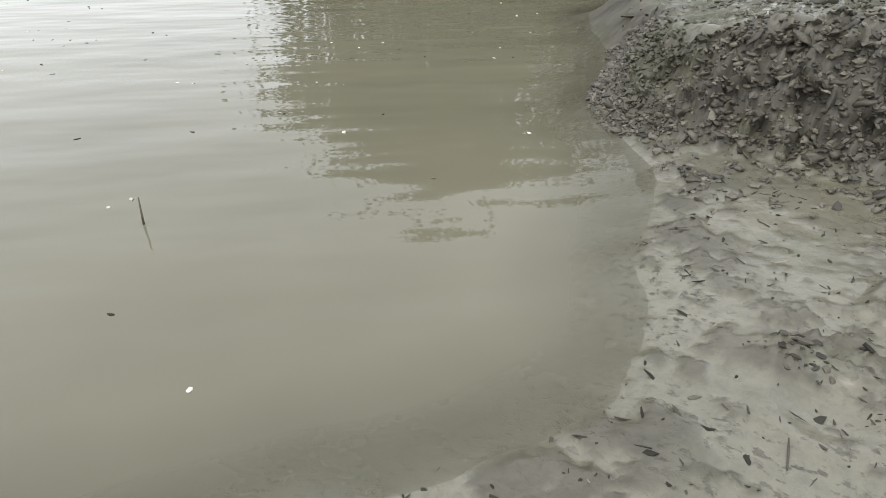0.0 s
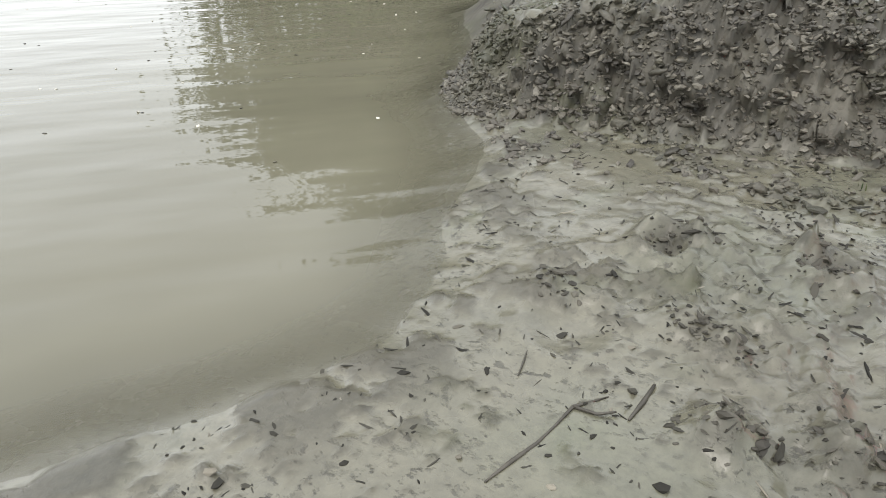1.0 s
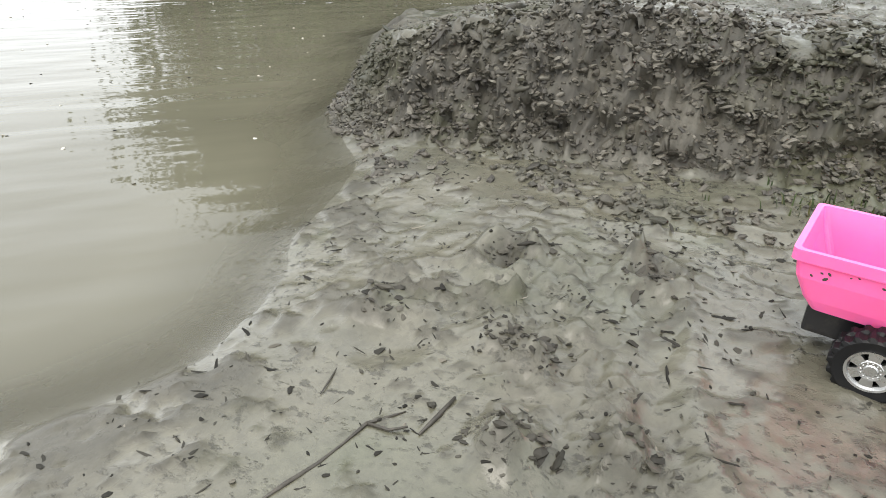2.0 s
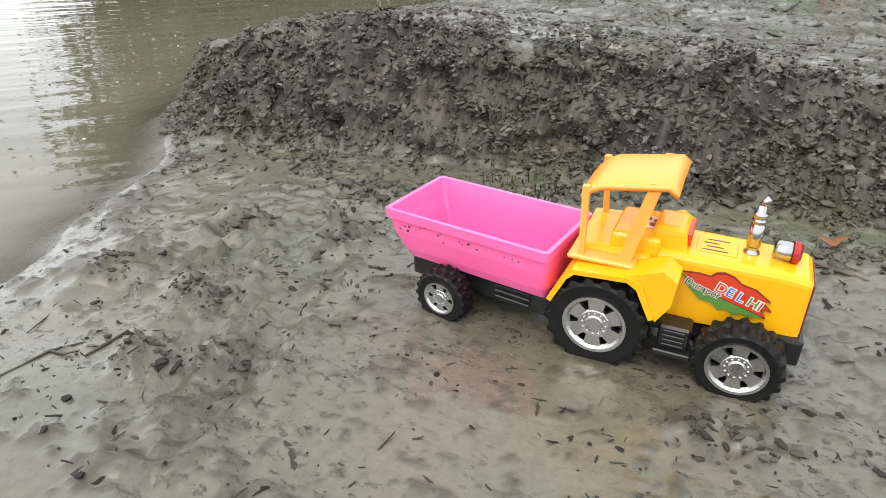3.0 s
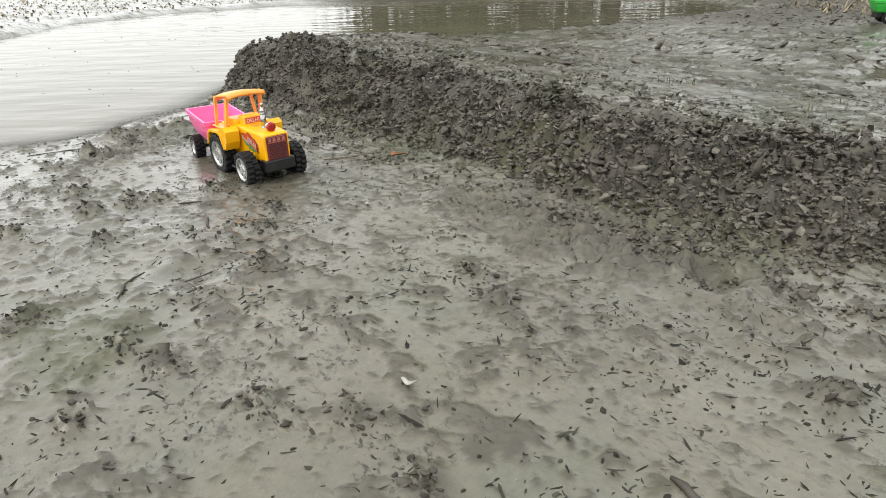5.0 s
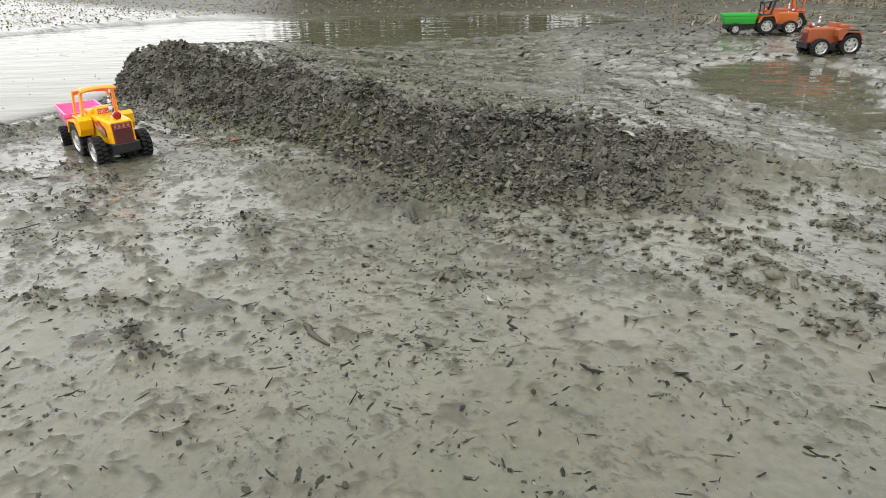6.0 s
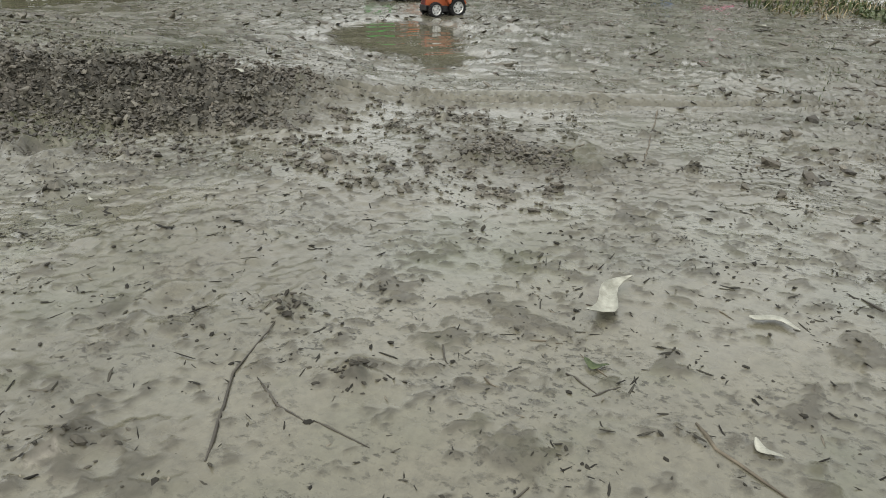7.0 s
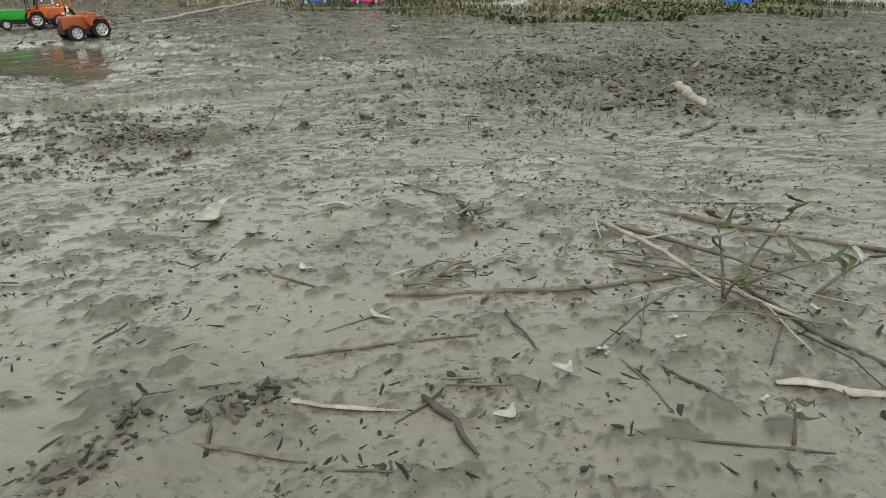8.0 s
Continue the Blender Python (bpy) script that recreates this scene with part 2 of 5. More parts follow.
# ---- the lie of the land ----
LEVEL = -0.02
POND = [(-0.25, 0.2), (0.05, 0.54), (0.13, 0.64), (0.17, 0.73), (0.193, 0.82), (0.187, 0.89), (0.162, 0.97), (0.13, 1.07), (0.098, 1.17), (0.057, 1.27),
        (-0.018, 1.37), (-0.11, 1.48), (-0.23, 1.78), (-0.46, 2.2), (-0.5, 2.6), (-0.2, 3.25), (0.05, 4.0), (0.2, 4.7), (0.3, 5.2), (-0.55, 5.8), (-1.4, 5.35), (-2.3, 4.2),
        (-3.4, 3.7), (-3.6, 2.7), (-3.45, 1.9), (-2.7, 1.2), (-3.2, 0.2), (-3.0, -1.6), (-1.2, -1.2)]
PUDDLE = [(1.66, 2.62), (1.5, 3.15), (1.72, 3.62), (2.05, 3.45), (2.22, 3.0), (2.34, 2.6), (2.3, 2.28), (2.0, 2.2)]
CREST_X = [-0.9, -0.5, -0.1, 0.1, 0.35, 0.6, 0.9, 1.25, 1.5, 1.8, 2.1, 2.4, 2.8]
CREST_Z = [0.0, 0.06, 0.1, 0.15, 0.17, 0.155, 0.14, 0.118, 0.105, 0.085, 0.05, 0.016, 0.0]
FOOT_Y = [1.36, 1.36, 1.36, 1.345, 1.34, 1.345, 1.345, 1.325, 1.3, 1.3, 1.42, 1.6, 1.8]
RUN = [0.13, 0.13, 0.13, 0.14, 0.15, 0.17, 0.2, 0.24, 0.27, 0.32, 0.35, 0.35, 0.35]
TRACTOR_AT = (0.826, 0.962)


def terrain(x, y):
    """Height and how crumbly the soil is, at places given as arrays."""
    wob = 0.03 * fbm(x, y, 5.0, 3, 11)
    d = outline_distance(x, y, POND) + wob
    z = np.where(d > 0, LEVEL + 0.024 * (1 - np.exp(-d / 0.1)), LEVEL - 0.3 * (1 - np.exp(np.minimum(d, 0) / 0.9)))
    foot = np.interp(x, CREST_X, FOOT_Y) + 0.035 * fbm(x, y, 6.0, 3, 21)
    run = np.interp(x, CREST_X, RUN)
    crest = np.interp(x, CREST_X, CREST_Z)
    rise = smooth(0, 1, (y - foot) / run) ** 0.85
    fall = 1 - smooth(1.55, 3.0, y) * 0.95
    bank = crest * rise * fall * smooth(-0.02, 0.115, d)
    z = z + bank
    dry = smooth(-0.1, 0.1, (y - foot) / run) * smooth(0.012, 0.07, crest) * smooth(-0.02, 0.0, d)
    scarp = dry * (1 - smooth(0.75, 1.35, (y - foot) / run + 0.5 * fbm(x, y, 10, 3, 23)) * 0.95)
    scarp = np.maximum(scarp, 0.95 * smooth(0.16, 0.06, d) * smooth(-0.03, 0.0, d) * smooth(0, 0.02, crest) * smooth(0, 0.1, (y - foot) / run) * smooth(2.6, 2.2, y))
    # the crumbled apron below the right half of the bank, and other churned patches
    apron = smooth(0.12, 0.0, np.hypot((x - 1.62) / 2.2, (y - 1.24)) - 0.07 + 0.1 * fbm(x, y, 9, 3, 31))
    churn = smooth(0.12, 0.2, fbm(x, y, 3.2, 5, 41)) * 0.7
    track = np.exp(-(((x - 0.5) * 0.83 + (y - 0.93) * 0.55) / 0.075) ** 2) * smooth(0.3, 0.1, np.abs((y - 0.93) * 0.83 - (x - 0.5) * 0.55))
    far = smooth(1.9, 2.6, y) * 0.35 * (0.6 + fbm(x, y, 3, 3, 45))
    ploughed = 0.85 * np.exp(-(((x - 5.2) / 1.4) ** 2 + ((y - 2.8) / 1.1) ** 2)) + np.exp(-(((x - 4.2) / 0.85) ** 2 + ((y - 1.98) / 0.55) ** 2)) + 0.8 * np.exp(-(((x - 2.72) / 0.22) ** 2 + ((y - 1.48) / 0.14) ** 2))
    crumb = np.clip(np.maximum.reduce([scarp, apron * 0.85, churn * 0.25, track * 0.7, far, ploughed * (0.7 + fbm(x, y, 8, 3, 47))]), 0, 1)
    # torn flakes and churned specks of mud, in drifts
    drift = smooth(-0.25, 0.25, fbm(x, y, 2.1, 3, 101)) * (0.6 + 0.4 * smooth(0.0, 0.4, crumb))
    near = smooth(2.3, 1.7, y)
    walked = smooth(-0.5, 0.1, y) * smooth(9.0, 6.5, y) * smooth(9.0, 6.5, x) * smooth(-6.0, -4.0, x)
    wx, wy = x + 0.012 * fbm(x, y, 25, 2, 105), y + 0.012 * fbm(x, y, 25, 2, 106)
    flake = smooth(0.3, 0.36, fbm(wx * 0.85, wy * 1.15, 60, 3, 111, 0.62, -0.1) + 0.18 * (drift - 0.6)) * near * walked * smooth(0.0, 0.03, d)
    flake2 = smooth(0.36, 0.42, fbm(wx * 0.8, wy * 1.3, 20, 4, 121, 0.62, -0.1) + 0.22 * (drift - 0.65)) * (1 - near) * walked
    torn = np.maximum(flake, flake2) * smooth(0.0, 0.03, d)
    # ragged tears, raised along their edges, bunched where feet and wheels went
    bunch = smooth(0.0, 0.26, fbm(x, y, 4.2, 3, 161))
    tear = smooth(0.3, 0.36, fbm(wx * 0.82, wy * 1.15, 27, 4, 165, 0.62, 0.12) + 0.2 * (bunch - 0.75)) * near * walked * smooth(0.0, 0.04, d)
    torn = np.maximum(torn, tear)
    # the trampled verge of the pond
    verge = smooth(0.13, 0.05, d) * smooth(-0.005, 0.012, d) * smooth(-0.12, 0.12, fbm(wx, wy, 24, 4, 181, 0.62)) * smooth(1.6, 1.3, y)
    torn = np.maximum(torn, verge)
    # trodden, rutted mud by the landing place
    trod, edge = np.zeros(x.shape), 0.03 * fbm(x, y, 11, 3, 143)
    for (ax, ay), (bx, by) in zip(TRODDEN, TRODDEN[1:]):
        t = np.clip(((x - ax) * (bx - ax) + (y - ay) * (by - ay)) / ((bx - ax) ** 2 + (by - ay) ** 2), 0, 1)
        trod = np.maximum(trod, np.exp(-((np.hypot(x - ax - t * (bx - ax), y - ay - t * (by - ay)) + edge) / 0.045) ** 2))
    trod = trod * smooth(0.0, 0.06, d)
    rut = fbm(wx * 0.8, wy * 1.3, 30, 4, 141, 0.62, 0.1)
    torn = np.maximum(torn, 1.1 * trod * smooth(-0.02, 0.12, rut))
    land = smooth(-0.02, 0.12, d)
    still = 1 - 0.75 * np.exp(-(((x - TRACTOR_AT[0]) / 0.22) ** 2 + ((y - TRACTOR_AT[1]) / 0.1) ** 2))
    soft = (0.010 * fbm(x, y, 3.0, 2, 51) + 0.0026 * fbm(x, y, 11, 3, 52)) * still
    lump = np.abs(fbm(x, y, 26, 4, 61, 0.65))
    rugged = smooth(0.55, 0.9, scarp)
    ridge = 0.0004 * fbm(x * 0.55, y * 1.4, 40, 3, 71, 0.5, 0.05) * still
    z = z + land * (soft + ridge + crumb * still * (0.03 * lump - 0.004 + 0.012 * fbm(x, y, 14, 3, 65) + 0.014 * np.abs(fbm(x, y, 75, 2, 66)) + rugged * (0.016 * lump + 0.008 * np.abs(fbm(x, y, 60, 2, 67)) - 0.003)))
    z = z + still * (0.022 * trod * np.maximum(rut, -0.12) + 0.0022 * flake + 0.0045 * verge + tear * (0.0022 + 0.006 * np.abs(fbm(x, y, 70, 2, 167))) + 0.007 * flake2 * land)
    knob = np.zeros(x.shape)
    for px, py in CLUMPS_BANKSIDE + CLUMPS_FLAT:
        knob = np.maximum(knob, np.exp(-((x - px) ** 2 + (y - py) ** 2) / 0.022**2))
    z = z + knob * (0.004 + 0.03 * np.abs(fbm(x, y, 50, 3, 131)))
    torn = np.maximum(torn, 1.3 * knob * smooth(-0.15, 0.1, fbm(x, y, 45, 3, 133)))
    opposite = 0.9 * smooth(0.03, 0.2, d) * smooth(3.4, 4.4, y) * smooth(1.6, 0.8, x)
    # torn edges take the dark soil colour, their undercut shade included
    crumb = np.clip(np.maximum.reduce([opposite, scarp, apron * 0.62, churn * 0.25, track * 0.3, far * 0.05, ploughed * (0.9 + 0.6 * fbm(x, y, 9, 3, 49)), torn * 0.7]), 0, 1)
    # single marks pressed into or pushed out of the mud
    for px, py, r, h in MARKS:
        q = np.hypot(x - px, y - py) / r
        z = z + h * (np.exp(-q**2) - (0.55 * np.exp(-((q - 1.5) / 0.45) ** 2) if h < 0 else 0))
    sway = 0.008 * fbm(x, y, 12, 2, 81)
    for a, b, w, h in RUTS:
        dx, dy = b[0] - a[0], b[1] - a[1]
        t = np.clip(((x - a[0]) * dx + (y - a[1]) * dy) / (dx * dx + dy * dy), 0, 1)
        q = (np.hypot(x - a[0] - t * dx, y - a[1] - t * dy) + sway) / w
        z = z + h * (np.exp(-q**2) - 0.6 * np.exp(-((q - 1.6) / 0.5) ** 2))
    p = outline_distance(x, y, PUDDLE) + 0.15 * fbm(x * 0.7, y, 7, 4, 91)
    z = z - 0.03 * smooth(0.1, -0.12, p)
    z = z + smooth(6, 30, np.hypot(x - 1, y - 1)) * (0.5 + 0.6 * fbm(x, y, 0.12, 3, 95))
    return z, crumb


TRODDEN = [(0.33, 0.97), (0.45, 0.985), (0.49, 0.89), (0.525, 0.81), (0.57, 0.74)]
MARKS = [(0.388, 1.05, 0.022, -0.02), (0.366, 1.077, 0.014, 0.012), (0.405, 1.07, 0.012, 0.01), (0.527, 1.075, 0.02, -0.014), (0.512, 1.096, 0.009, 0.018),
         (0.343, 0.889, 0.03, -0.007), (0.48, 0.81, 0.022, 0.014), (0.43, 0.925, 0.025, 0.016), (1.83, 1.19, 0.035, -0.016), (1.86, 1.17, 0.02, 0.014),
         (1.93, 1.12, 0.03, -0.01), (2.02, 1.03, 0.02, 0.012), (2.31, 3.36, 0.05, 0.03), (2.93, 0.43, 0.03, 0.012), (2.43, 0.8, 0.03, -0.008),
         (1.0, 0.66, 0.03, -0.006), (1.28, 0.7, 0.04, -0.007), (0.62, 0.72, 0.03, 0.008), (2.2, 1.45, 0.03, 0.012), (2.42, 1.3, 0.03, 0.01)]
RUTS = [((0.58, 0.76), (0.54, 1.04), 0.018, -0.007), ((2.2, 1.76), (2.38, 1.82), 0.018, -0.02), ((2.38, 1.82), (2.83, 1.99), 0.017, -0.022), ((2.83, 1.99), (3.6, 2.3), 0.02, -0.014),
        ((2.3, 1.85), (3.4, 2.3), 0.025, -0.009), ((0.62, 1.12), (1.05, 1.08), 0.012, -0.004), ((0.45, 1.2), (0.9, 1.22), 0.014, -0.005)]

CLUMPS_BANKSIDE = [(0.515, 1.092), (0.45, 0.912), (0.48, 0.81), (0.46, 0.91), (0.39, 1.06), (0.53, 1.06), (0.97, 0.89), (0.92, 0.8), (0.91, 0.75), (0.76, 0.7), (1.14, 0.92), (1.19, 0.86),
                   (0.89, 0.68), (0.88, 0.76), (0.94, 0.9), (1.13, 0.92), (1.06, 0.65), (0.9, 0.55), (1.24, 0.49), (1.31, 0.79), (1.57, 0.98), (1.64, 0.95), (0.31, 0.93), (0.55, 0.83)]
CLUMPS_FLAT = [(1.82, 1.17), (1.775, 0.506), (1.8, 0.5), (2.55, 0.83), (2.7, 1.47), (1.49, 0.47), (1.23, 0.51), (1.39, 0.56), (1.46, 0.58), (1.63, 0.43), (1.6, 0.62), (1.69, 0.68), (1.81, 0.66), (1.87, 0.65), (2.02, 1.03), (3.02, 1.5), (2.9, 1.52),
               (2.94, 1.75), (3.16, 1.79), (2.61, 1.45), (2.4, 1.56), (2.48, 1.7), (2.48, 0.58), (2.67, 0.74), (2.73, 1.43), (3.01, 0.49), (2.98, 0.48), (2.9, 0.47), (2.87, 0.43)]


def weather(x, z, crumb):
    """How far the crumbling face of the bank stands out towards the water's edge or is hollowed, by place along it and height."""
    face = smooth(0.55, 0.9, crumb) * smooth(0.008, 0.04, z)
    return face * (0.034 * fbm(x, z * 1.3, 24, 3, 151, 0.6) + 0.02 * np.abs(fbm(x, z * 1.2, 62, 2, 155)))


def height(x, y):
    return float(terrain(np.array([float(x)]), np.array([float(y)]))[0][0])


def spread(knots):
    """Grid lines with a step for each stretch: rows of (from, to, step)."""
    out = []
    for a, b, step in knots:
        out += list(np.linspace(a, b, max(2, round((b - a) / step) + 1))[:-1])
    return np.array(out + [knots[-1][1]])


def sheet(name, xs, ys, zs, material, attribute=None, values=None, keep=None, shift=None):
    nx, ny = len(xs), len(ys)
    X, Y = np.meshgrid(xs, ys)
    if shift is not None:
        Y = Y + shift
    co = np.stack([X, Y, zs], -1).reshape(-1, 3)
    i = (np.arange(ny - 1)[:, None] * nx + np.arange(nx - 1)[None]).ravel()
    quads = np.stack([i, i + 1, i + nx + 1, i + nx], 1)
    if keep is not None:
        k = keep.ravel()
        quads = quads[k[quads].any(1)]
        used = np.unique(quads)
        back = np.zeros(len(co), int)
        back[used] = np.arange(len(used))
        co, quads = co[used], back[quads]
        values = None if values is None else values.ravel()[used]
    me = bpy.data.meshes.new(name)
    me.vertices.add(len(co))
    me.vertices.foreach_set("co", co.astype(np.float32).ravel())
    me.loops.add(quads.size)
    me.loops.foreach_set("vertex_index", quads.astype(np.int32).ravel())
    me.polygons.add(len(quads))
    me.polygons.foreach_set("loop_start", np.arange(0, quads.size, 4, dtype=np.int32))
    me.polygons.foreach_set("use_smooth", np.ones(len(quads), bool))
    me.update(calc_edges=True)
    if attribute:
        at = me.attributes.new(attribute, "FLOAT", "POINT")
        at.data.foreach_set("value", values.astype(np.float32).ravel())
    me.materials.append(material)
    return new(name, me)


# ---- ground and water ----
gx = spread([(-80, -20, 6), (-20, -6, 1.0), (-6, -1.2, 0.12), (-1.2, -0.2, 0.02), (-0.2, 3.75, 0.0048), (3.75, 5.2, 0.016), (5.2, 9, 0.05), (9, 20, 0.8), (20, 80, 6)])
gy = spread([(-80, -20, 6), (-20, -3, 1.0), (-3, 0.1, 0.06), (0.1, 0.42, 0.007), (0.42, 1.75, 0.0048), (1.75, 2.6, 0.011), (2.6, 5, 0.033), (5, 9, 0.06), (9, 20, 0.8), (20, 80, 6)])
GX, GY = np.meshgrid(gx, gy)
GZ, GC = terrain(GX, GY)
ground = sheet("ground", gx, gy, GZ, MUD, "crumb", GC, None, weather(GX, GZ, GC))
SLIME = ((1.3, 0.53, 0.17, 0.11), (1.06, 1.31, 0.14, 0.05), (1.36, 1.38, 0.17, 0.07), (0.72, 1.35, 0.12, 0.05), (1.75, 1.3, 0.2, 0.07))
slime = sum(np.exp(-(((GX - a) / c) ** 2 + ((GY - b) / d) ** 2)) for a, b, c, d in SLIME)
slime = 0.5 * smooth(0.2, 0.75, slime + 0.7 * fbm(GX, GY, 16, 4, 171, 0.6))
ground.data.attributes.new("slime", "FLOAT", "POINT").data.foreach_set("value", slime.astype(np.float32).ravel())
tagged(ground, "wet grey-brown mud flat with churned soil and a crumbling bank", "ground", kind="structure")

wx, wy = spread([(-5, -0.8, 0.1), (-0.8, 0.5, 0.02)]), spread([(-2.2, 0.2, 0.1), (0.2, 2.4, 0.02), (2.4, 6.4, 0.08)])
WX, WY = np.meshgrid(wx, wy)
depth = LEVEL - terrain(WX, WY)[0]
pond = sheet("pond_water", wx, wy, np.full(WX.shape, LEVEL), WATER, "depth", np.clip(depth / 0.05, 0, 1), depth > -0.03)
tagged(pond, "still muddy brown pond water reflecting the bright sky", "water", kind="structure")
px_, py_ = spread([(1.3, 2.6, 0.02)]), spread([(2.0, 3.9, 0.02)])
PX, PY = np.meshgrid(px_, py_)
pz = terrain(PX, PY)[0]
PLEVEL = float(np.median(pz[outline_distance(PX, PY, PUDDLE) < -0.08])) + 0.012
pdepth = PLEVEL - pz
puddle = sheet("puddle_water", px_, py_, np.full(PX.shape, PLEVEL), WATER, "depth", np.clip(pdepth / 0.02, 0, 1), (pdepth > -0.02) & (outline_distance(PX, PY, PUDDLE) < 0.15))
tagged(puddle, "shallow brown rain puddle on the mud flat", "puddle", kind="structure")


# ---- mesh helpers ----
def part(name, bm, material, parent=None, label="", smoothed=False):
    me = bpy.data.meshes.new(name)
    bmesh.ops.recalc_face_normals(bm, faces=bm.faces[:])
    bm.to_mesh(me)
    bm.free()
    for f in me.polygons:
        f.use_smooth = smoothed
    for m in material if isinstance(material, (list, tuple)) else (material,):
        me.materials.append(m)
    ob = new(name, me)
    if parent is not None:
        ob.parent = parent
    if label:
        ob["label"] = label
    return ob


def soft_box(bm, lo, hi, bevel=0.002, segments=2, taper=None):
    g = bmesh.ops.create_cube(bm, size=1)["verts"]
    for v in g:
        k = [(a + b) / 2 + c * (b - a) for a, b, c in zip(lo, hi, v.co)]
        if taper and v.co.z > 0:
            k[0], k[1] = (lo[0] + hi[0]) / 2 + (k[0] - (lo[0] + hi[0]) / 2) * taper[0], (lo[1] + hi[1]) / 2 + (k[1] - (lo[1] + hi[1]) / 2) * taper[1]
        v.co = k
    if bevel:
        es = list({e for v in g for e in v.link_edges})
        bmesh.ops.bevel(bm, geom=es, offset=bevel, segments=segments, profile=0.6, affect="EDGES")
    return bm


def loft(bm, loops, close_first=True, close_last=True):
    rows = [[bm.verts.new(p) for p in loop] for loop in loops]
    n = len(rows[0])
    for a, b in zip(rows, rows[1:]):
        for i in range(n):
            bm.faces.new((a[i], a[(i + 1) % n], b[(i + 1) % n], b[i]))
    if close_first:
        bm.faces.new(rows[0])
    if close_last:
        bm.faces.new(rows[-1])
    return bm


def round_rect(x0, x1, y0, y1, z, r, n=4):
    out = []
    for cx, cy, a0 in ((x1 - r, y1 - r, 0), (x0 + r, y1 - r, 90), (x0 + r, y0 + r, 180), (x1 - r, y0 + r, 270)):
        for k in range(n + 1):
            a = radians(a0 + 90 * k / n)
            out.append((cx + r * math.cos(a), cy + r * math.sin(a), z))
    return out


def tube(bm, pts, radii, sides=6, squash=1.0):
    pts = [Vector(p) for p in pts]
    loops = []
    for i, p in enumerate(pts):
        way = (pts[min(i + 1, len(pts) - 1)] - pts[max(i - 1, 0)]).normalized()
        q = way.to_track_quat("Z", "Y")
        r = radii[i] if isinstance(radii, (list, tuple)) else radii
        ring = [q @ Vector((r * math.cos(2 * math.pi * k / sides), r * math.sin(2 * math.pi * k / sides), 0)) for k in range(sides)]
        loops.append([p + Vector((o.x, o.y, o.z * squash)) for o in ring])
    return loft(bm, loops)


def lathe(bm, profile, seg, centre, wob=None):
    """Turn (radius, y) pairs about the y axis through centre."""
    loops = []
    for k, (r, yy) in enumerate(profile):
        loop = []
        for s in range(seg):
            a = 2 * math.pi * s / seg
            rr = r + (wob(k, s) if wob else 0)
            loop.append((centre[0] + rr * math.cos(a), centre[1] + yy, centre[2] + rr * math.sin(a)))
        loops.append(loop)
    return loft(bm, loops)


def prism(bm, outline, y0, y1):
    """An outline in x and z pushed along y."""
    return loft(bm, [[(x, y0, z) for x, z in outline], [(x, y1, z) for x, z in outline]])


def empty(name, m, label, category, group=""):
    ob = new(name)
    ob.empty_display_size = 0.02
    ob.matrix_world = m
    return tagged(ob, label, category, group)


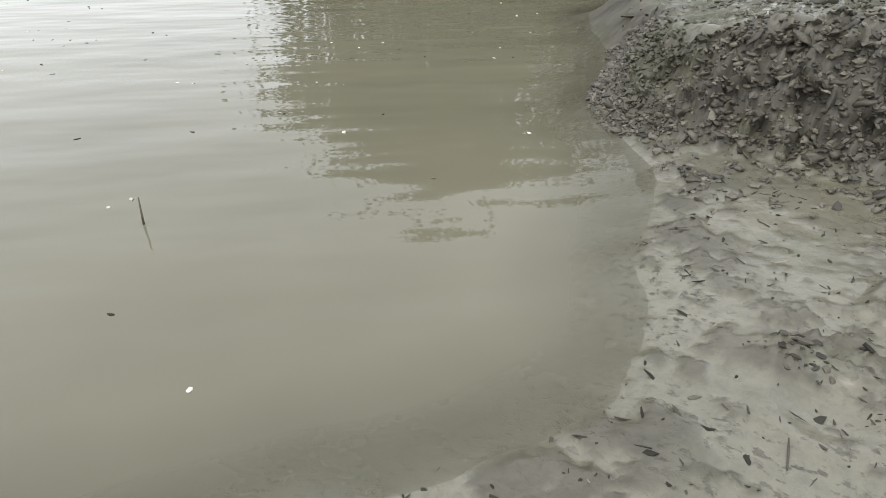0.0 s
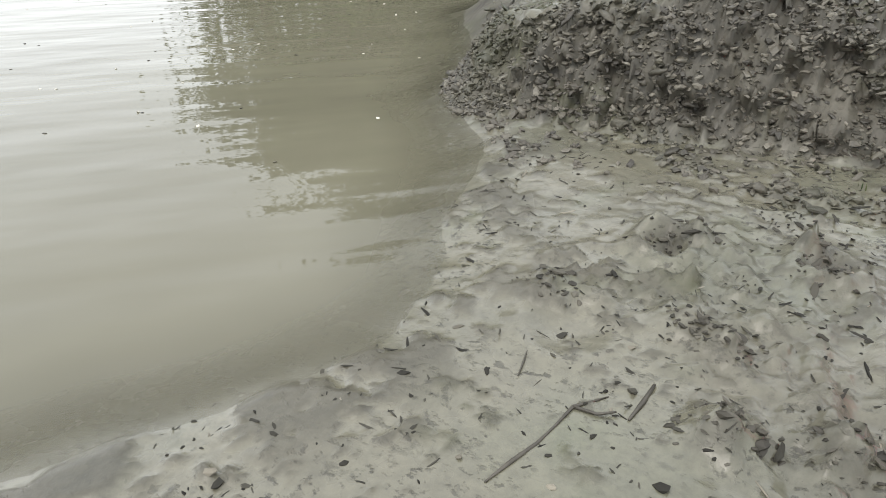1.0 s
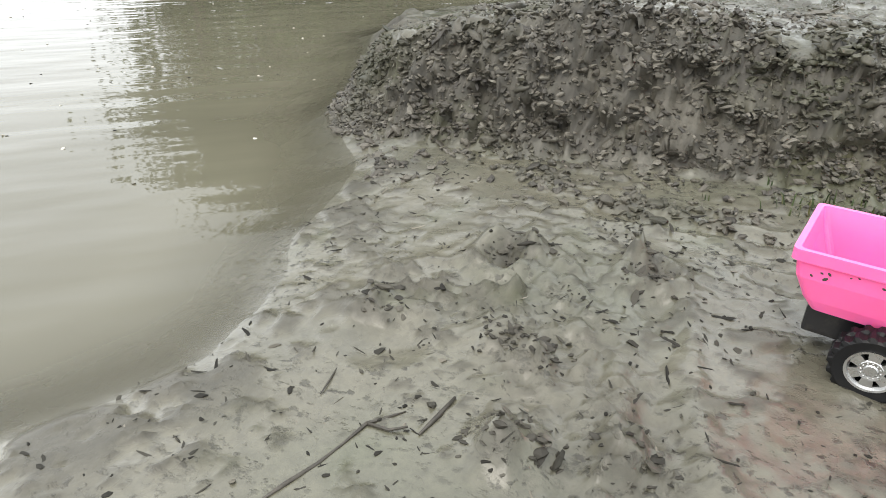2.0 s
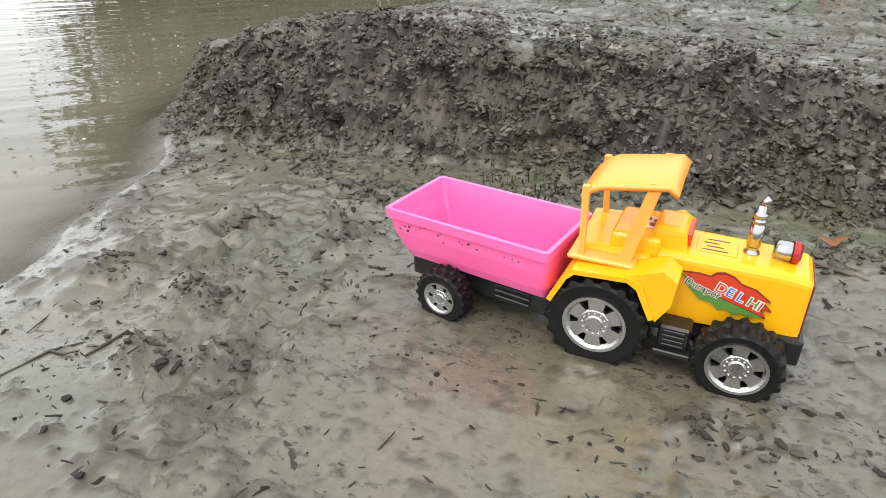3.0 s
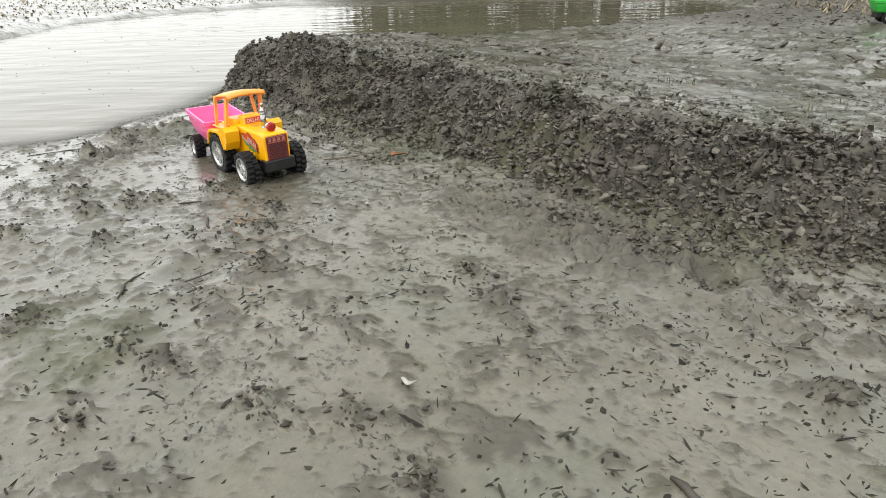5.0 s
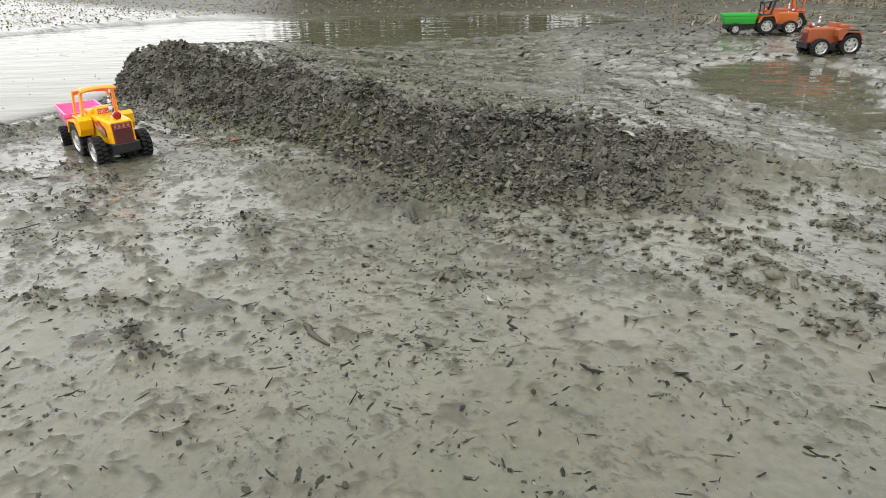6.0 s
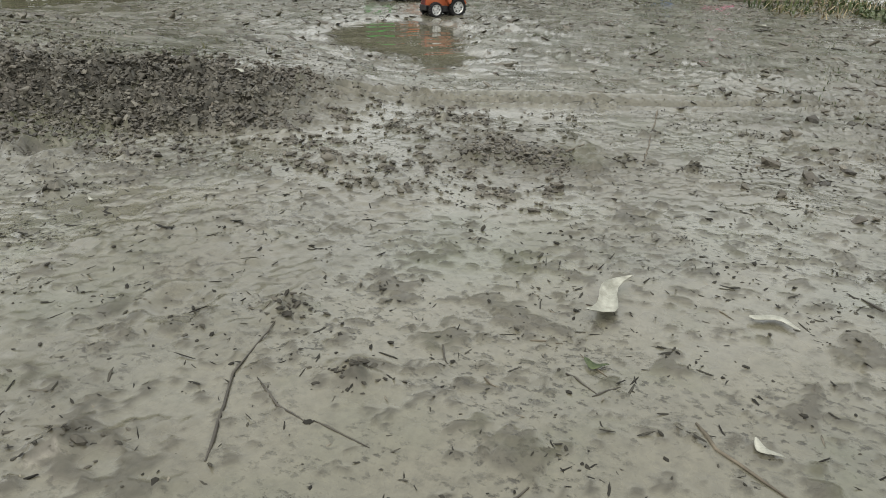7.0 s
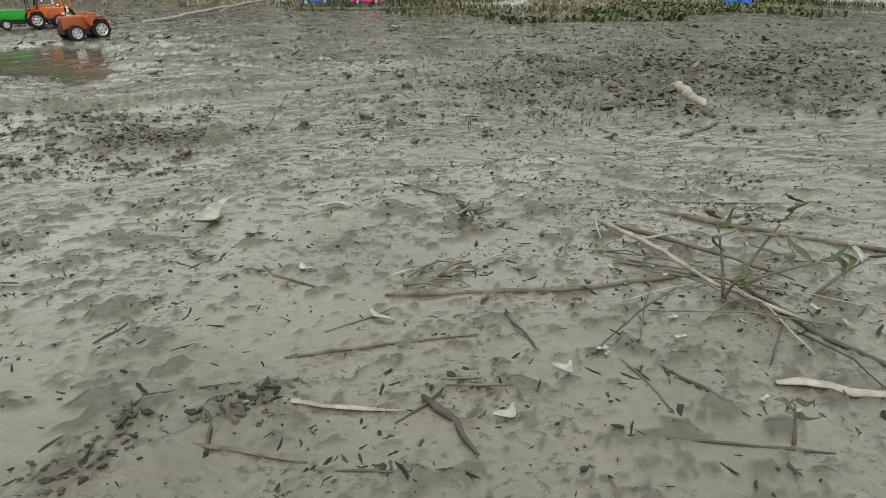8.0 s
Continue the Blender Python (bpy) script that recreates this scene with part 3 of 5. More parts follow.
# ---- toys ----
def wheel(parent, x, side, r, width, y, rim_r, rim=None):
    """side: -1 near (right), 1 left. A lugged tyre with a six-spoked rim on its outer face."""
    c = (x, side * y, r)
    h = width / 2
    lug = 0.085 * r
    seg = 72

    def tread(k, s):
        if k in (2, 3):
            return lug if (s % 4) < 2 else 0
        if k in (4, 5):
            return lug if ((s + 2) % 4) < 2 else 0
        return 0

    bm = bmesh.new()
    ring = [(rim_r * 0.98, -h * 0.9), (r * 0.86, -h), (r - lug, -h * 0.86), (r - lug, -h * 0.08), (r - lug, h * 0.08), (r - lug, h * 0.86), (r * 0.86, h), (rim_r * 0.98, h * 0.9),
            (rim_r * 0.96, h * 0.25), (rim_r * 0.96, -h * 0.25)]
    loops = []
    for k, (rr, yy) in enumerate(ring):
        loops.append([(c[0] + (rr + tread(k, s)) * math.cos(2 * math.pi * s / seg), c[1] + yy, c[2] + (rr + tread(k, s)) * math.sin(2 * math.pi * s / seg)) for s in range(seg)])
    loft(bm, loops + [loops[0]], False, False)
    bmesh.ops.remove_doubles(bm, verts=bm.verts[:], dist=1e-6)
    lathe(bm, [(rim_r * 0.97, side * h * 0.2), (0.002, side * h * 0.2)], 24, c)
    tyre = part("tyre", bm, RUBBER, parent)
    bm = bmesh.new()
    out = side * h
    lathe(bm, [(rim_r, out * 0.7), (rim_r, out * 1.0), (rim_r * 0.9, out * 0.98), (rim_r * 0.8, out * 0.72), (rim_r * 0.8, out * 0.5)], 36, c)
    bmesh.ops.delete(bm, geom=[f for f in bm.faces if len(f.verts) > 8], context="FACES_ONLY")
    lathe(bm, [(rim_r * 0.52, out * 0.4), (rim_r * 0.52, out * 0.76), (rim_r * 0.46, out * 0.84), (rim_r * 0.3, out * 0.8), (rim_r * 0.24, out * 0.88), (rim_r * 0.1, out * 0.88)], 24, c)
    for k in range(6):
        a = 2 * math.pi * (k + 0.5) / 6
        for r0, r1, w0, w1 in ((0.4, 0.88, 0.2, 0.29),):
            loop = []
            for yy in (out * 0.45, out * 0.8):
                loop.append([(c[0] + rim_r * (q * math.cos(a) - w * math.sin(a)), c[1] + yy, c[2] + rim_r * (q * math.sin(a) + w * math.cos(a)))
                             for q, w in ((r0, -w0), (r1, -w1), (r1, w1), (r0, w0))])
            loft(bm, loop)
    for k in range(12):
        a = 2 * math.pi * k / 12
        bmesh.ops.create_icosphere(bm, subdivisions=1, radius=rim_r * 0.05,
                                   matrix=Matrix.Translation((c[0] + rim_r * 0.37 * math.cos(a), c[1] + out * 0.85, c[2] + rim_r * 0.37 * math.sin(a))))
    part("rim", bm, rim or SILVER, tyre, "silver six-spoked rim")
    return tyre


def trailer(parent, tub_mat, x=0.0):
    bm = bmesh.new()
    rows = [(-0.05, 0.1, 0.037, 0.0505, 0.006), (-0.057, 0.101, 0.041, 0.06, 0.007), (-0.065, 0.102, 0.046, 0.079, 0.006), (-0.067, 0.102, 0.047, 0.092, 0.005),
            (-0.0705, 0.104, 0.05, 0.0935, 0.005), (-0.0705, 0.104, 0.05, 0.1025, 0.005), (-0.066, 0.1, 0.046, 0.1025, 0.004), (-0.062, 0.098, 0.042, 0.088, 0.005), (-0.049, 0.097, 0.034, 0.056, 0.006)]
    loft(bm, [round_rect(x + a, x + b, -w, w, z, r) for a, b, w, z, r in rows])
    tub = part("trailer_tub", bm, tub_mat, parent, "glossy pink plastic tub with mud specks" if tub_mat == PINK else "")
    bm = bmesh.new()
    soft_box(bm, (x - 0.052, -0.03, 0.026), (x + 0.1, 0.03, 0.0505), 0.003)
    for k in range(3):
        soft_box(bm, (x + 0.045, -0.033, 0.031 + 0.006 * k), (x + 0.082, 0.033, 0.034 + 0.006 * k), 0.0008, 1)
    tube(bm, [(x - 0.0, -0.05, 0.028), (x - 0.0, 0.05, 0.028)], 0.004, 8)
    tube(bm, [(x + 0.09, 0, 0.034), (x + 0.125, 0, 0.036)], 0.007, 8)
    part("trailer_chassis", bm, BLACK, parent, "black ribbed plastic chassis")
    for side in (-1, 1):
        wheel(parent, x, side, 0.028, 0.022, 0.05, 0.0168)
    return tub


def tractor(parent, body, roof, canopy=True):
    bm = bmesh.new()
    hood = []
    for x, hw, z0, z1, r in ((0.162, 0.0305, 0.058, 0.119, 0.008), (0.2, 0.03, 0.058, 0.12, 0.008), (0.29, 0.028, 0.061, 0.119, 0.007), (0.309, 0.0275, 0.062, 0.117, 0.007), (0.3125, 0.0255, 0.064, 0.114, 0.006)):
        loop = [(x, -hw, z0), (x, hw, z0)]
        for k in range(5):
            a = radians(90 * k / 4)
            loop.append((x, hw - r + r * math.cos(a), z1 - r + r * math.sin(a)))
        for k in range(5):
            a = radians(90 + 90 * k / 4)
            loop.append((x, -hw + r + r * math.cos(a), z1 - r + r * math.sin(a)))
        hood.append(loop)
    loft(bm, hood)
    h = part("hood", bm, body, parent)
    bm = bmesh.new()
    soft_box(bm, (0.186, -0.022, 0.112), (0.219, 0.022, 0.1375), 0.006, 3, (0.8, 0.9))
    part("dashboard", bm, body, parent)
    bm = bmesh.new()
    soft_box(bm, (0.126, -0.036, 0.058), (0.186, 0.036, 0.112), 0.004, 2)
    soft_box(bm, (0.15, -0.031, 0.104), (0.192, 0.031, 0.125), 0.006, 3)
    part("seat_block", bm, body, parent)
    for side in (-1, 1):
        bm = bmesh.new()
        arch = [(0.109, 0.06), (0.122, 0.087), (0.129, 0.094), (0.176, 0.097), (0.186, 0.092), (0.199, 0.064)]
        inner = [(0.195, 0.062), (0.182, 0.0875), (0.174, 0.0925), (0.131, 0.0895), (0.125, 0.0835), (0.113, 0.058)]
        lo, hi = sorted((side * 0.034, side * 0.066))
        prism(bm, arch + inner, lo, hi)
        lo, hi = sorted((side * 0.034, side * 0.064))
        prism(bm, [(0.17, 0.0965), (0.2, 0.108), (0.212, 0.1), (0.21, 0.078), (0.2, 0.061), (0.192, 0.072), (0.181, 0.09)], lo, hi)
        part("fender", bm, body, parent)
    bm = bmesh.new()
    soft_box(bm, (0.12, -0.052, 0.096), (0.176, 0.052, 0.1005), 0.0015, 1)
    part("cab_floor", bm, roof, parent)
    if canopy:
        bm = bmesh.new()
        top, under = [], []
        nu, nv = 10, 10
        for i in range(nu + 1):
            u = i / nu
            for j in range(nv + 1):
                v = 2 * j / nv - 1
                z = 0.16 + 0.011 * u - 0.005 * abs(v) ** 3 - 0.009 * max(0, 0.22 - u) / 0.22 * max(0, 0.22 - u) / 0.22 - 0.007 * max(0, (u - 0.9) / 0.1) ** 2
                top.append(bm.verts.new((0.124 + 0.076 * u, 0.042 * v, z + 0.004)))
                under.append(bm.verts.new((0.1255 + 0.073 * u, 0.0405 * v, z)))
        n1 = nv + 1
        for i in range(nu):
            for j in range(nv):
                a = i * n1 + j
                bm.faces.new((top[a], top[a + 1], top[a + n1 + 1], top[a + n1]))
                bm.faces.new((under[a], under[a + n1], under[a + n1 + 1], under[a + 1]))
        rim = [j for j in range(n1)] + [i * n1 + nv for i in range(1, nu + 1)] + [nu * n1 + j for j in range(nv - 1, -1, -1)] + [i * n1 for i in range(nu - 1, 0, -1)]
        for a, b in zip(rim, rim[1:] + rim[:1]):
            bm.faces.new((top[a], top[b], under[b], under[a]))
        part("canopy", bm, roof, parent, "", True)
        for side in (-1, 1):
            for foot, head, w0, w1 in (((0.131, 0.046, 0.0995), (0.128, 0.039, 0.159), 0.0024, 0.003), ((0.166, 0.041, 0.0995), (0.182, 0.036, 0.169), 0.0055, 0.0045)):
                bm = bmesh.new()
                loops = []
                for t, w in ((0, w0), (0.5, w0), (1, w1)):
                    p = Vector(foot).lerp(Vector(head), t)
                    loops.append([(p.x + sx * w, side * p.y + sy * 0.0028, p.z) for sx, sy in ((-1, -1), (1, -1), (1, 1), (-1, 1))])
                loft(bm, loops)
                part("canopy_post", bm, roof, parent)
    bm = bmesh.new()
    lathe_pts = [(0.0065, 0.117), (0.0065, 0.121), (0.0048, 0.1225), (0.0048, 0.126), (0.0056, 0.1265), (0.0056, 0.145), (0.0047, 0.1455), (0.0047, 0.1475), (0.0056, 0.148), (0.0056, 0.1495), (0.0047, 0.15), (0.0047, 0.152), (0.0056, 0.1525), (0.0056, 0.155), (0.0034, 0.156), (0.003, 0.162)]
    loft(bm, [[(0.266 + r * math.cos(2 * math.pi * k / 14), r * math.sin(2 * math.pi * k / 14), z) for k in range(14)] for r, z in lathe_pts])
    tube(bm, [(0.266, 0, 0.16), (0.267, 0, 0.165), (0.27, 0, 0.1685)], 0.0028, 10)
    part("exhaust_pipe", bm, CHROME, parent, "chrome exhaust pipe", True)
    bm = bmesh.new()
    loft(bm, [[(x, r * math.cos(2 * math.pi * k / 18), 0.1265 + r * math.sin(2 * math.pi * k / 18)) for k in range(18)] for x, r in ((0.281, 0.005), (0.284, 0.008), (0.296, 0.0088))])
    soft_box(bm, (0.283, -0.004, 0.115), (0.295, 0.004, 0.121), 0.001, 1)
    lamp = part("headlight", bm, CHROME, parent, "chrome headlight shell", True)
    bm = bmesh.new()
    loft(bm, [[(x, r * math.cos(2 * math.pi * k / 18), 0.1265 + r * math.sin(2 * math.pi * k / 18)) for k in range(18)] for x, r in ((0.295, 0.0092), (0.2995, 0.0092), (0.3015, 0.006))])
    part("lens", bm, RED, lamp, "red headlight lens")
    bm = bmesh.new()
    soft_box(bm, (0.31, -0.0225, 0.065), (0.3145, 0.0225, 0.112), 0.001, 1)
    g = part("grille", bm, MAROON, parent, "dark red grille panel with black mesh")
    bm = bmesh.new()
    for i in range(9):
        for j in range(7):
            y, z = -0.0195 + 0.0065 * j + (0.0032 if i % 2 else 0), 0.069 + 0.0034 * i
            if abs(y) < 0.0195:
                bmesh.ops.create_circle(bm, cap_ends=True, segments=6, radius=0.002, matrix=Matrix.Translation((0.31465, y, z)) @ Matrix.Rotation(radians(90), 4, "Y"))
    part("grille_mesh", bm, BLACK, g)
    bm = bmesh.new()
    for y0, y1 in ((-0.018, -0.013), (-0.009, -0.003), (0.001, 0.007), (0.011, 0.017)):
        soft_box(bm, (0.314, y0, 0.1015), (0.3149, y1, 0.1075), 0, 1)
    for z in (0.0992, 0.1093):
        soft_box(bm, (0.314, -0.0195, z), (0.3149, 0.0195, z + 0.001), 0, 1)
    part("grille_badge", bm, plastic("faded_red_print", (0.45, 0.17, 0.13), 0.4), g)
    bm = bmesh.new()
    soft_box(bm, (0.1, -0.026, 0.03), (0.3, 0.026, 0.055), 0.003, 2)
    soft_box(bm, (0.29, -0.033, 0.03), (0.3115, 0.033, 0.054), 0.003, 2)
    tube(bm, [(0.152, -0.05, 0.044), (0.152, 0.05, 0.044)], 0.005, 8)
    tube(bm, [(0.267, -0.05, 0.035), (0.267, 0.05, 0.035)], 0.005, 8)
    part("chassis", bm, BLACK, parent, "black plastic chassis and bumper")
    for side in (-1, 1):
        bm = bmesh.new()
        lo, hi = sorted((side * 0.03, side * 0.052))
        soft_box(bm, (0.203, lo, 0.03), (0.229, hi, 0.052), 0.002, 1)
        lo, hi = sorted((side * 0.046, side * 0.058))
        soft_box(bm, (0.201, lo, 0.026), (0.232, hi, 0.031), 0.001, 1)
        for k in range(4):
            lo, hi = sorted((side * 0.051, side * 0.0535))
            soft_box(bm, (0.207, lo, 0.033 + 0.0045 * k), (0.225, hi, 0.0355 + 0.0045 * k), 0.0005, 1)
        part("step", bm, BLACK, parent, "black ribbed step")
        wheel(parent, 0.152, side, 0.044, 0.026, 0.052, 0.0272)
        wheel(parent, 0.267, side, 0.0352, 0.026, 0.052, 0.0238)
    return h


def settle(parent):
    """Sit the bonnet and what is mounted on it down between the wheels."""
    for piece in parent.children:
        kind = piece.name.split(".")[0]
        if kind in ("hood", "dashboard", "exhaust_pipe", "headlight", "grille", "side_decal", "dash_decal", "hood_decal"):
            piece.matrix_local = Matrix.Translation((-0.006, 0, -0.0115))
            if kind == "side_decal":
                piece.matrix_local = Matrix.Translation((0.034, 0, 0.001)) @ Matrix.Diagonal((0.85, 1, 0.85, 1))
        elif kind in ("seat_block", "round_decal"):
            piece.matrix_local = Matrix.Translation((0, 0, -0.007))


def lettering(text, size, m, material, parent, name, grow=0.0):
    cu = bpy.data.curves.new(name, "FONT")
    cu.body, cu.size, cu.extrude, cu.offset = text, size, 0.0, grow
    tmp = bpy.data.objects.new(name, cu)
    scene.collection.objects.link(tmp)
    me = bpy.data.meshes.new_from_object(tmp.evaluated_get(bpy.context.evaluated_depsgraph_get()))
    bpy.data.objects.remove(tmp)
    me.materials.clear()
    me.materials.append(material)
    ob = new(name, me)
    ob.parent = parent
    ob.matrix_local = m
    return ob


def decals(parent):
    flame = [(0.212, 0.1095), (0.226, 0.1105), (0.236, 0.1095), (0.24, 0.1135), (0.247, 0.1155), (0.256, 0.113), (0.263, 0.1075), (0.276, 0.1045), (0.289, 0.0955), (0.2815, 0.0955), (0.2915, 0.0865),
             (0.283, 0.0875), (0.288, 0.0785), (0.276, 0.0825), (0.258, 0.087), (0.238, 0.0935), (0.223, 0.1015)]
    leafy = [(0.2095, 0.108), (0.2225, 0.1005), (0.238, 0.0925), (0.258, 0.086), (0.276, 0.0815), (0.2865, 0.078), (0.275, 0.0755), (0.268, 0.0775), (0.262, 0.0735), (0.254, 0.0785), (0.247, 0.0755), (0.241, 0.082), (0.23, 0.083), (0.217, 0.0945)]
    for side in (-1, 1):
        y = side * 0.0306

        def layer(name, outline, proud, material, owner, grow=1.0, label=""):
            cx, cz = sum(p[0] for p in outline) / len(outline), sum(p[1] for p in outline) / len(outline)
            shape = [(cx + (px - cx) * grow, cz + (pz - cz) * (1 + (grow - 1) * 2)) for px, pz in outline]
            bm = bmesh.new()
            prism(bm, shape, *sorted((y - side * 0.003, y + side * proud)))
            return part(name, bm, material, owner, label)

        st = layer("side_decal", flame, 0.0, MAROON, parent, 1.05, "red and green flame decal with coloured lettering")
        layer("flame", flame, 0.0002, DECAL_RED, st)
        layer("green_stripe", leafy, 0.0003, DECAL_GREEN, st)
        flip = pose(0, 0, 0, 90, 0, 0) if side < 0 else pose(0, 0, 0, 90, 0, 180)
        lean = Matrix.Rotation(radians(17), 4, "Y")
        letters = (("D", DECAL_RED), ("E", DECAL_BLUE), ("L", DECAL_BLUE), ("H", DECAL_GREEN), ("I", DECAL_RED))
        for k, (ch, mt) in enumerate(letters):
            along = k if side < 0 else 4.7 - k
            px, pz = 0.2405 + 0.0098 * along, 0.0975 - 0.003 * along
            m = Matrix.Translation((px, y + side * 0.0006, pz)) @ lean @ flip
            lettering(ch, 0.0142, m, DECAL_WHITE, st, "letter", 0.0011)
            lettering(ch, 0.0142, Matrix.Translation((0, side * 0.0003, 0)) @ m, mt, st, "letter")
        m = Matrix.Translation((0.2125 if side < 0 else 0.246, y + side * 0.0006, 0.0985 if side < 0 else 0.089)) @ lean @ flip
        lettering("Dumper", 0.0105, m, DECAL_WHITE, st, "lettering", 0.0008)
        lettering("Dumper", 0.0105, Matrix.Translation((0, side * 0.0003, 0)) @ m, BLACK, st, "lettering")
    bm = bmesh.new()
    soft_box(bm, (0.2145, -0.0165, 0.122), (0.2195, 0.0165, 0.133), 0.0005, 1)
    d = part("dash_decal", bm, DECAL_RED, parent)
    lettering("DELHI", 0.0105, Matrix.Translation((0.2201, -0.0155, 0.1238)) @ pose(0, 0, 0, 90, 0, 90), DECAL_WHITE, d, "lettering")
    bm = bmesh.new()
    bmesh.ops.create_cone(bm, cap_ends=True, segments=24, radius1=0.012, radius2=0.012, depth=0.001, matrix=Matrix.Translation((0.178, 0, 0.1258)))
    r = part("round_decal", bm, DECAL_WHITE, parent, "round white seat decal")
    bm = bmesh.new()
    for k in range(4):
        a = k * 1.57 + 0.5
        bmesh.ops.create_cone(bm, cap_ends=True, segments=8, radius1=0.0032, radius2=0.0032, depth=0.0006, matrix=Matrix.Translation((0.178 + 0.006 * math.cos(a), 0.006 * math.sin(a), 0.1266)))
    part("decal_mark", bm, MAROON, r)
    bm = bmesh.new()
    soft_box(bm, (0.224, -0.015, 0.1192), (0.256, 0.015, 0.1202), 0.0003, 1)
    hd = part("hood_decal", bm, YELLOW, parent, "worn yellow hood decal with dark marks")
    bm = bmesh.new()
    for k in range(4):
        soft_box(bm, (0.229 + 0.003 * (k % 2), -0.0115 + 0.0065 * k, 0.1201), (0.249 - 0.004 * (k % 3), -0.0101 + 0.0065 * k, 0.1205), 0, 1)
    part("decal_bar", bm, MAROON, hd)


def specks(parent):
    rng = random.Random(8)
    for k in range(16):
        bm = bmesh.new()
        x = rng.uniform(-0.045, 0.095)
        z = rng.uniform(0.08, 0.091)
        s = rng.uniform(0.0005, 0.0013)
        w = 0.0461 + 0.001 * (z - 0.079) / 0.013
        bmesh.ops.create_icosphere(bm, subdivisions=1, radius=1, matrix=Matrix.Translation((x, -w - 0.0002, z)) @ Matrix.Rotation(rng.uniform(-1, 1), 4, "Y") @ Matrix.Diagonal((s * 1.8, 0.0004, s, 1)))
        part("mud_speck", bm, BITS, parent).matrix_local = Matrix.Rotation(radians(-8), 4, "Z")


heading = -3.4
tz = min(height(TRACTOR_AT[0] + a * 0.12, TRACTOR_AT[1] + b) for a in (-1, 0, 1) for b in (-0.05, 0.05))
HEAD = Vector((math.cos(radians(heading)), math.sin(radians(heading)), 0))
SIDE = Vector((-HEAD.y, HEAD.x, 0))
base = Vector((0.692, 0.978, 0)) + SIDE * 0.056
TOY_POSE = Matrix.Translation((base.x, base.y, -0.004)) @ Matrix.Rotation(radians(heading), 4, "Z")
toy = empty("toy_tractor", TOY_POSE, "yellow plastic toy tractor towing a pink tub trailer on wet mud", "toy tractor")
trailer(toy, PINK, 0.012)
for piece in toy.children:
    piece.matrix_local = Matrix.Rotation(radians(-8), 4, "Z")
tractor(toy, YELLOW, AMBER)
decals(toy)
specks(toy)
settle(toy)


def parked(name, x, y, yaw, label, body, roof, tub=None, canopy=True, scale=1.0):
    z = height(x, y)
    ob = empty(name, Matrix.Translation((x, y, z - 0.003)) @ Matrix.Rotation(radians(yaw), 4, "Z") @ Matrix.Scale(scale, 4), label, "toy tractor")
    if tub:
        trailer(ob, tub)
    tractor(ob, body, roof, canopy)
    settle(ob)
    return ob


parked("toy_tractor", 1.24, 4.35, 30, "orange toy tractor with a bright green trailer standing on mud", ORANGE, BLACK, GREEN, True, 1.05)
parked("toy_tractor", 2.03, 3.9, 222, "muddy orange toy tractor without a canopy beside the puddle", RUST, BLACK, None, False, 1.1)
parked("toy_tractor", 1.62, 4.8, 200, "dirty red-brown toy tractor parked among others", RUST, ORANGE, None, True, 1.15)


def toy_car(x, y, yaw, body, label, length=0.3):
    ob = empty("toy_truck", Matrix.Translation((x, y, height(x, y))) @ Matrix.Rotation(radians(yaw), 4, "Z"), label, "toy truck")
    bm = bmesh.new()
    loft(bm, [round_rect(-length / 2 * k, length / 2 * k, -0.06 * k, 0.06 * k, z, 0.012) for k, z in ((0.96, 0.03), (1, 0.045), (1, 0.085), (0.97, 0.095))])
    part("body", bm, body, ob)
    bm = bmesh.new()
    loft(bm, [round_rect(length * 0.1, length * (0.44 - 0.05 * k), -0.055 + 0.008 * k, 0.055 - 0.008 * k, z, 0.012) for k, z in ((0, 0.093), (1, 0.15), (1.4, 0.16))])
    part("cab", bm, body, ob)
    for sx in (-0.3, 0.3):
        for side in (-1, 1):
            wheel(ob, sx * length, side, 0.032, 0.024, 0.058, 0.019)
    return ob


toy_car(3.5, 6.62, 5, MAGENTA, "pink plastic toy truck at the far edge of the mud")
toy_car(3.02, 6.75, 0, BLUE, "blue plastic toy truck among weeds")
toy_car(7.4, 6.05, 8, plastic("bright_yellow_plastic", (0.85, 0.5, 0.02), 0.35), "bright yellow plastic toy truck at the mud's edge", 0.7)
# plain upright cylinders in place of the yellow toy truck's blue wheels
for bx in (6.8, 6.95):
    bm = bmesh.new()
    z = height(bx, 5.75)
    loft(bm, [[(bx + r * math.cos(2 * math.pi * k / 20), 5.75 + r * math.sin(2 * math.pi * k / 20), z + h) for k in range(20)] for r, h in ((0.055, -0.005), (0.06, 0.01), (0.06, 0.1), (0.05, 0.12), (0.04, 0.12))])
    tagged(part("toy_blue_cylinder", bm, BLUE, None, "", True), "pale blue plastic cylinder for a wheel of the yellow toy truck", "toy barrel", "blue barrels")


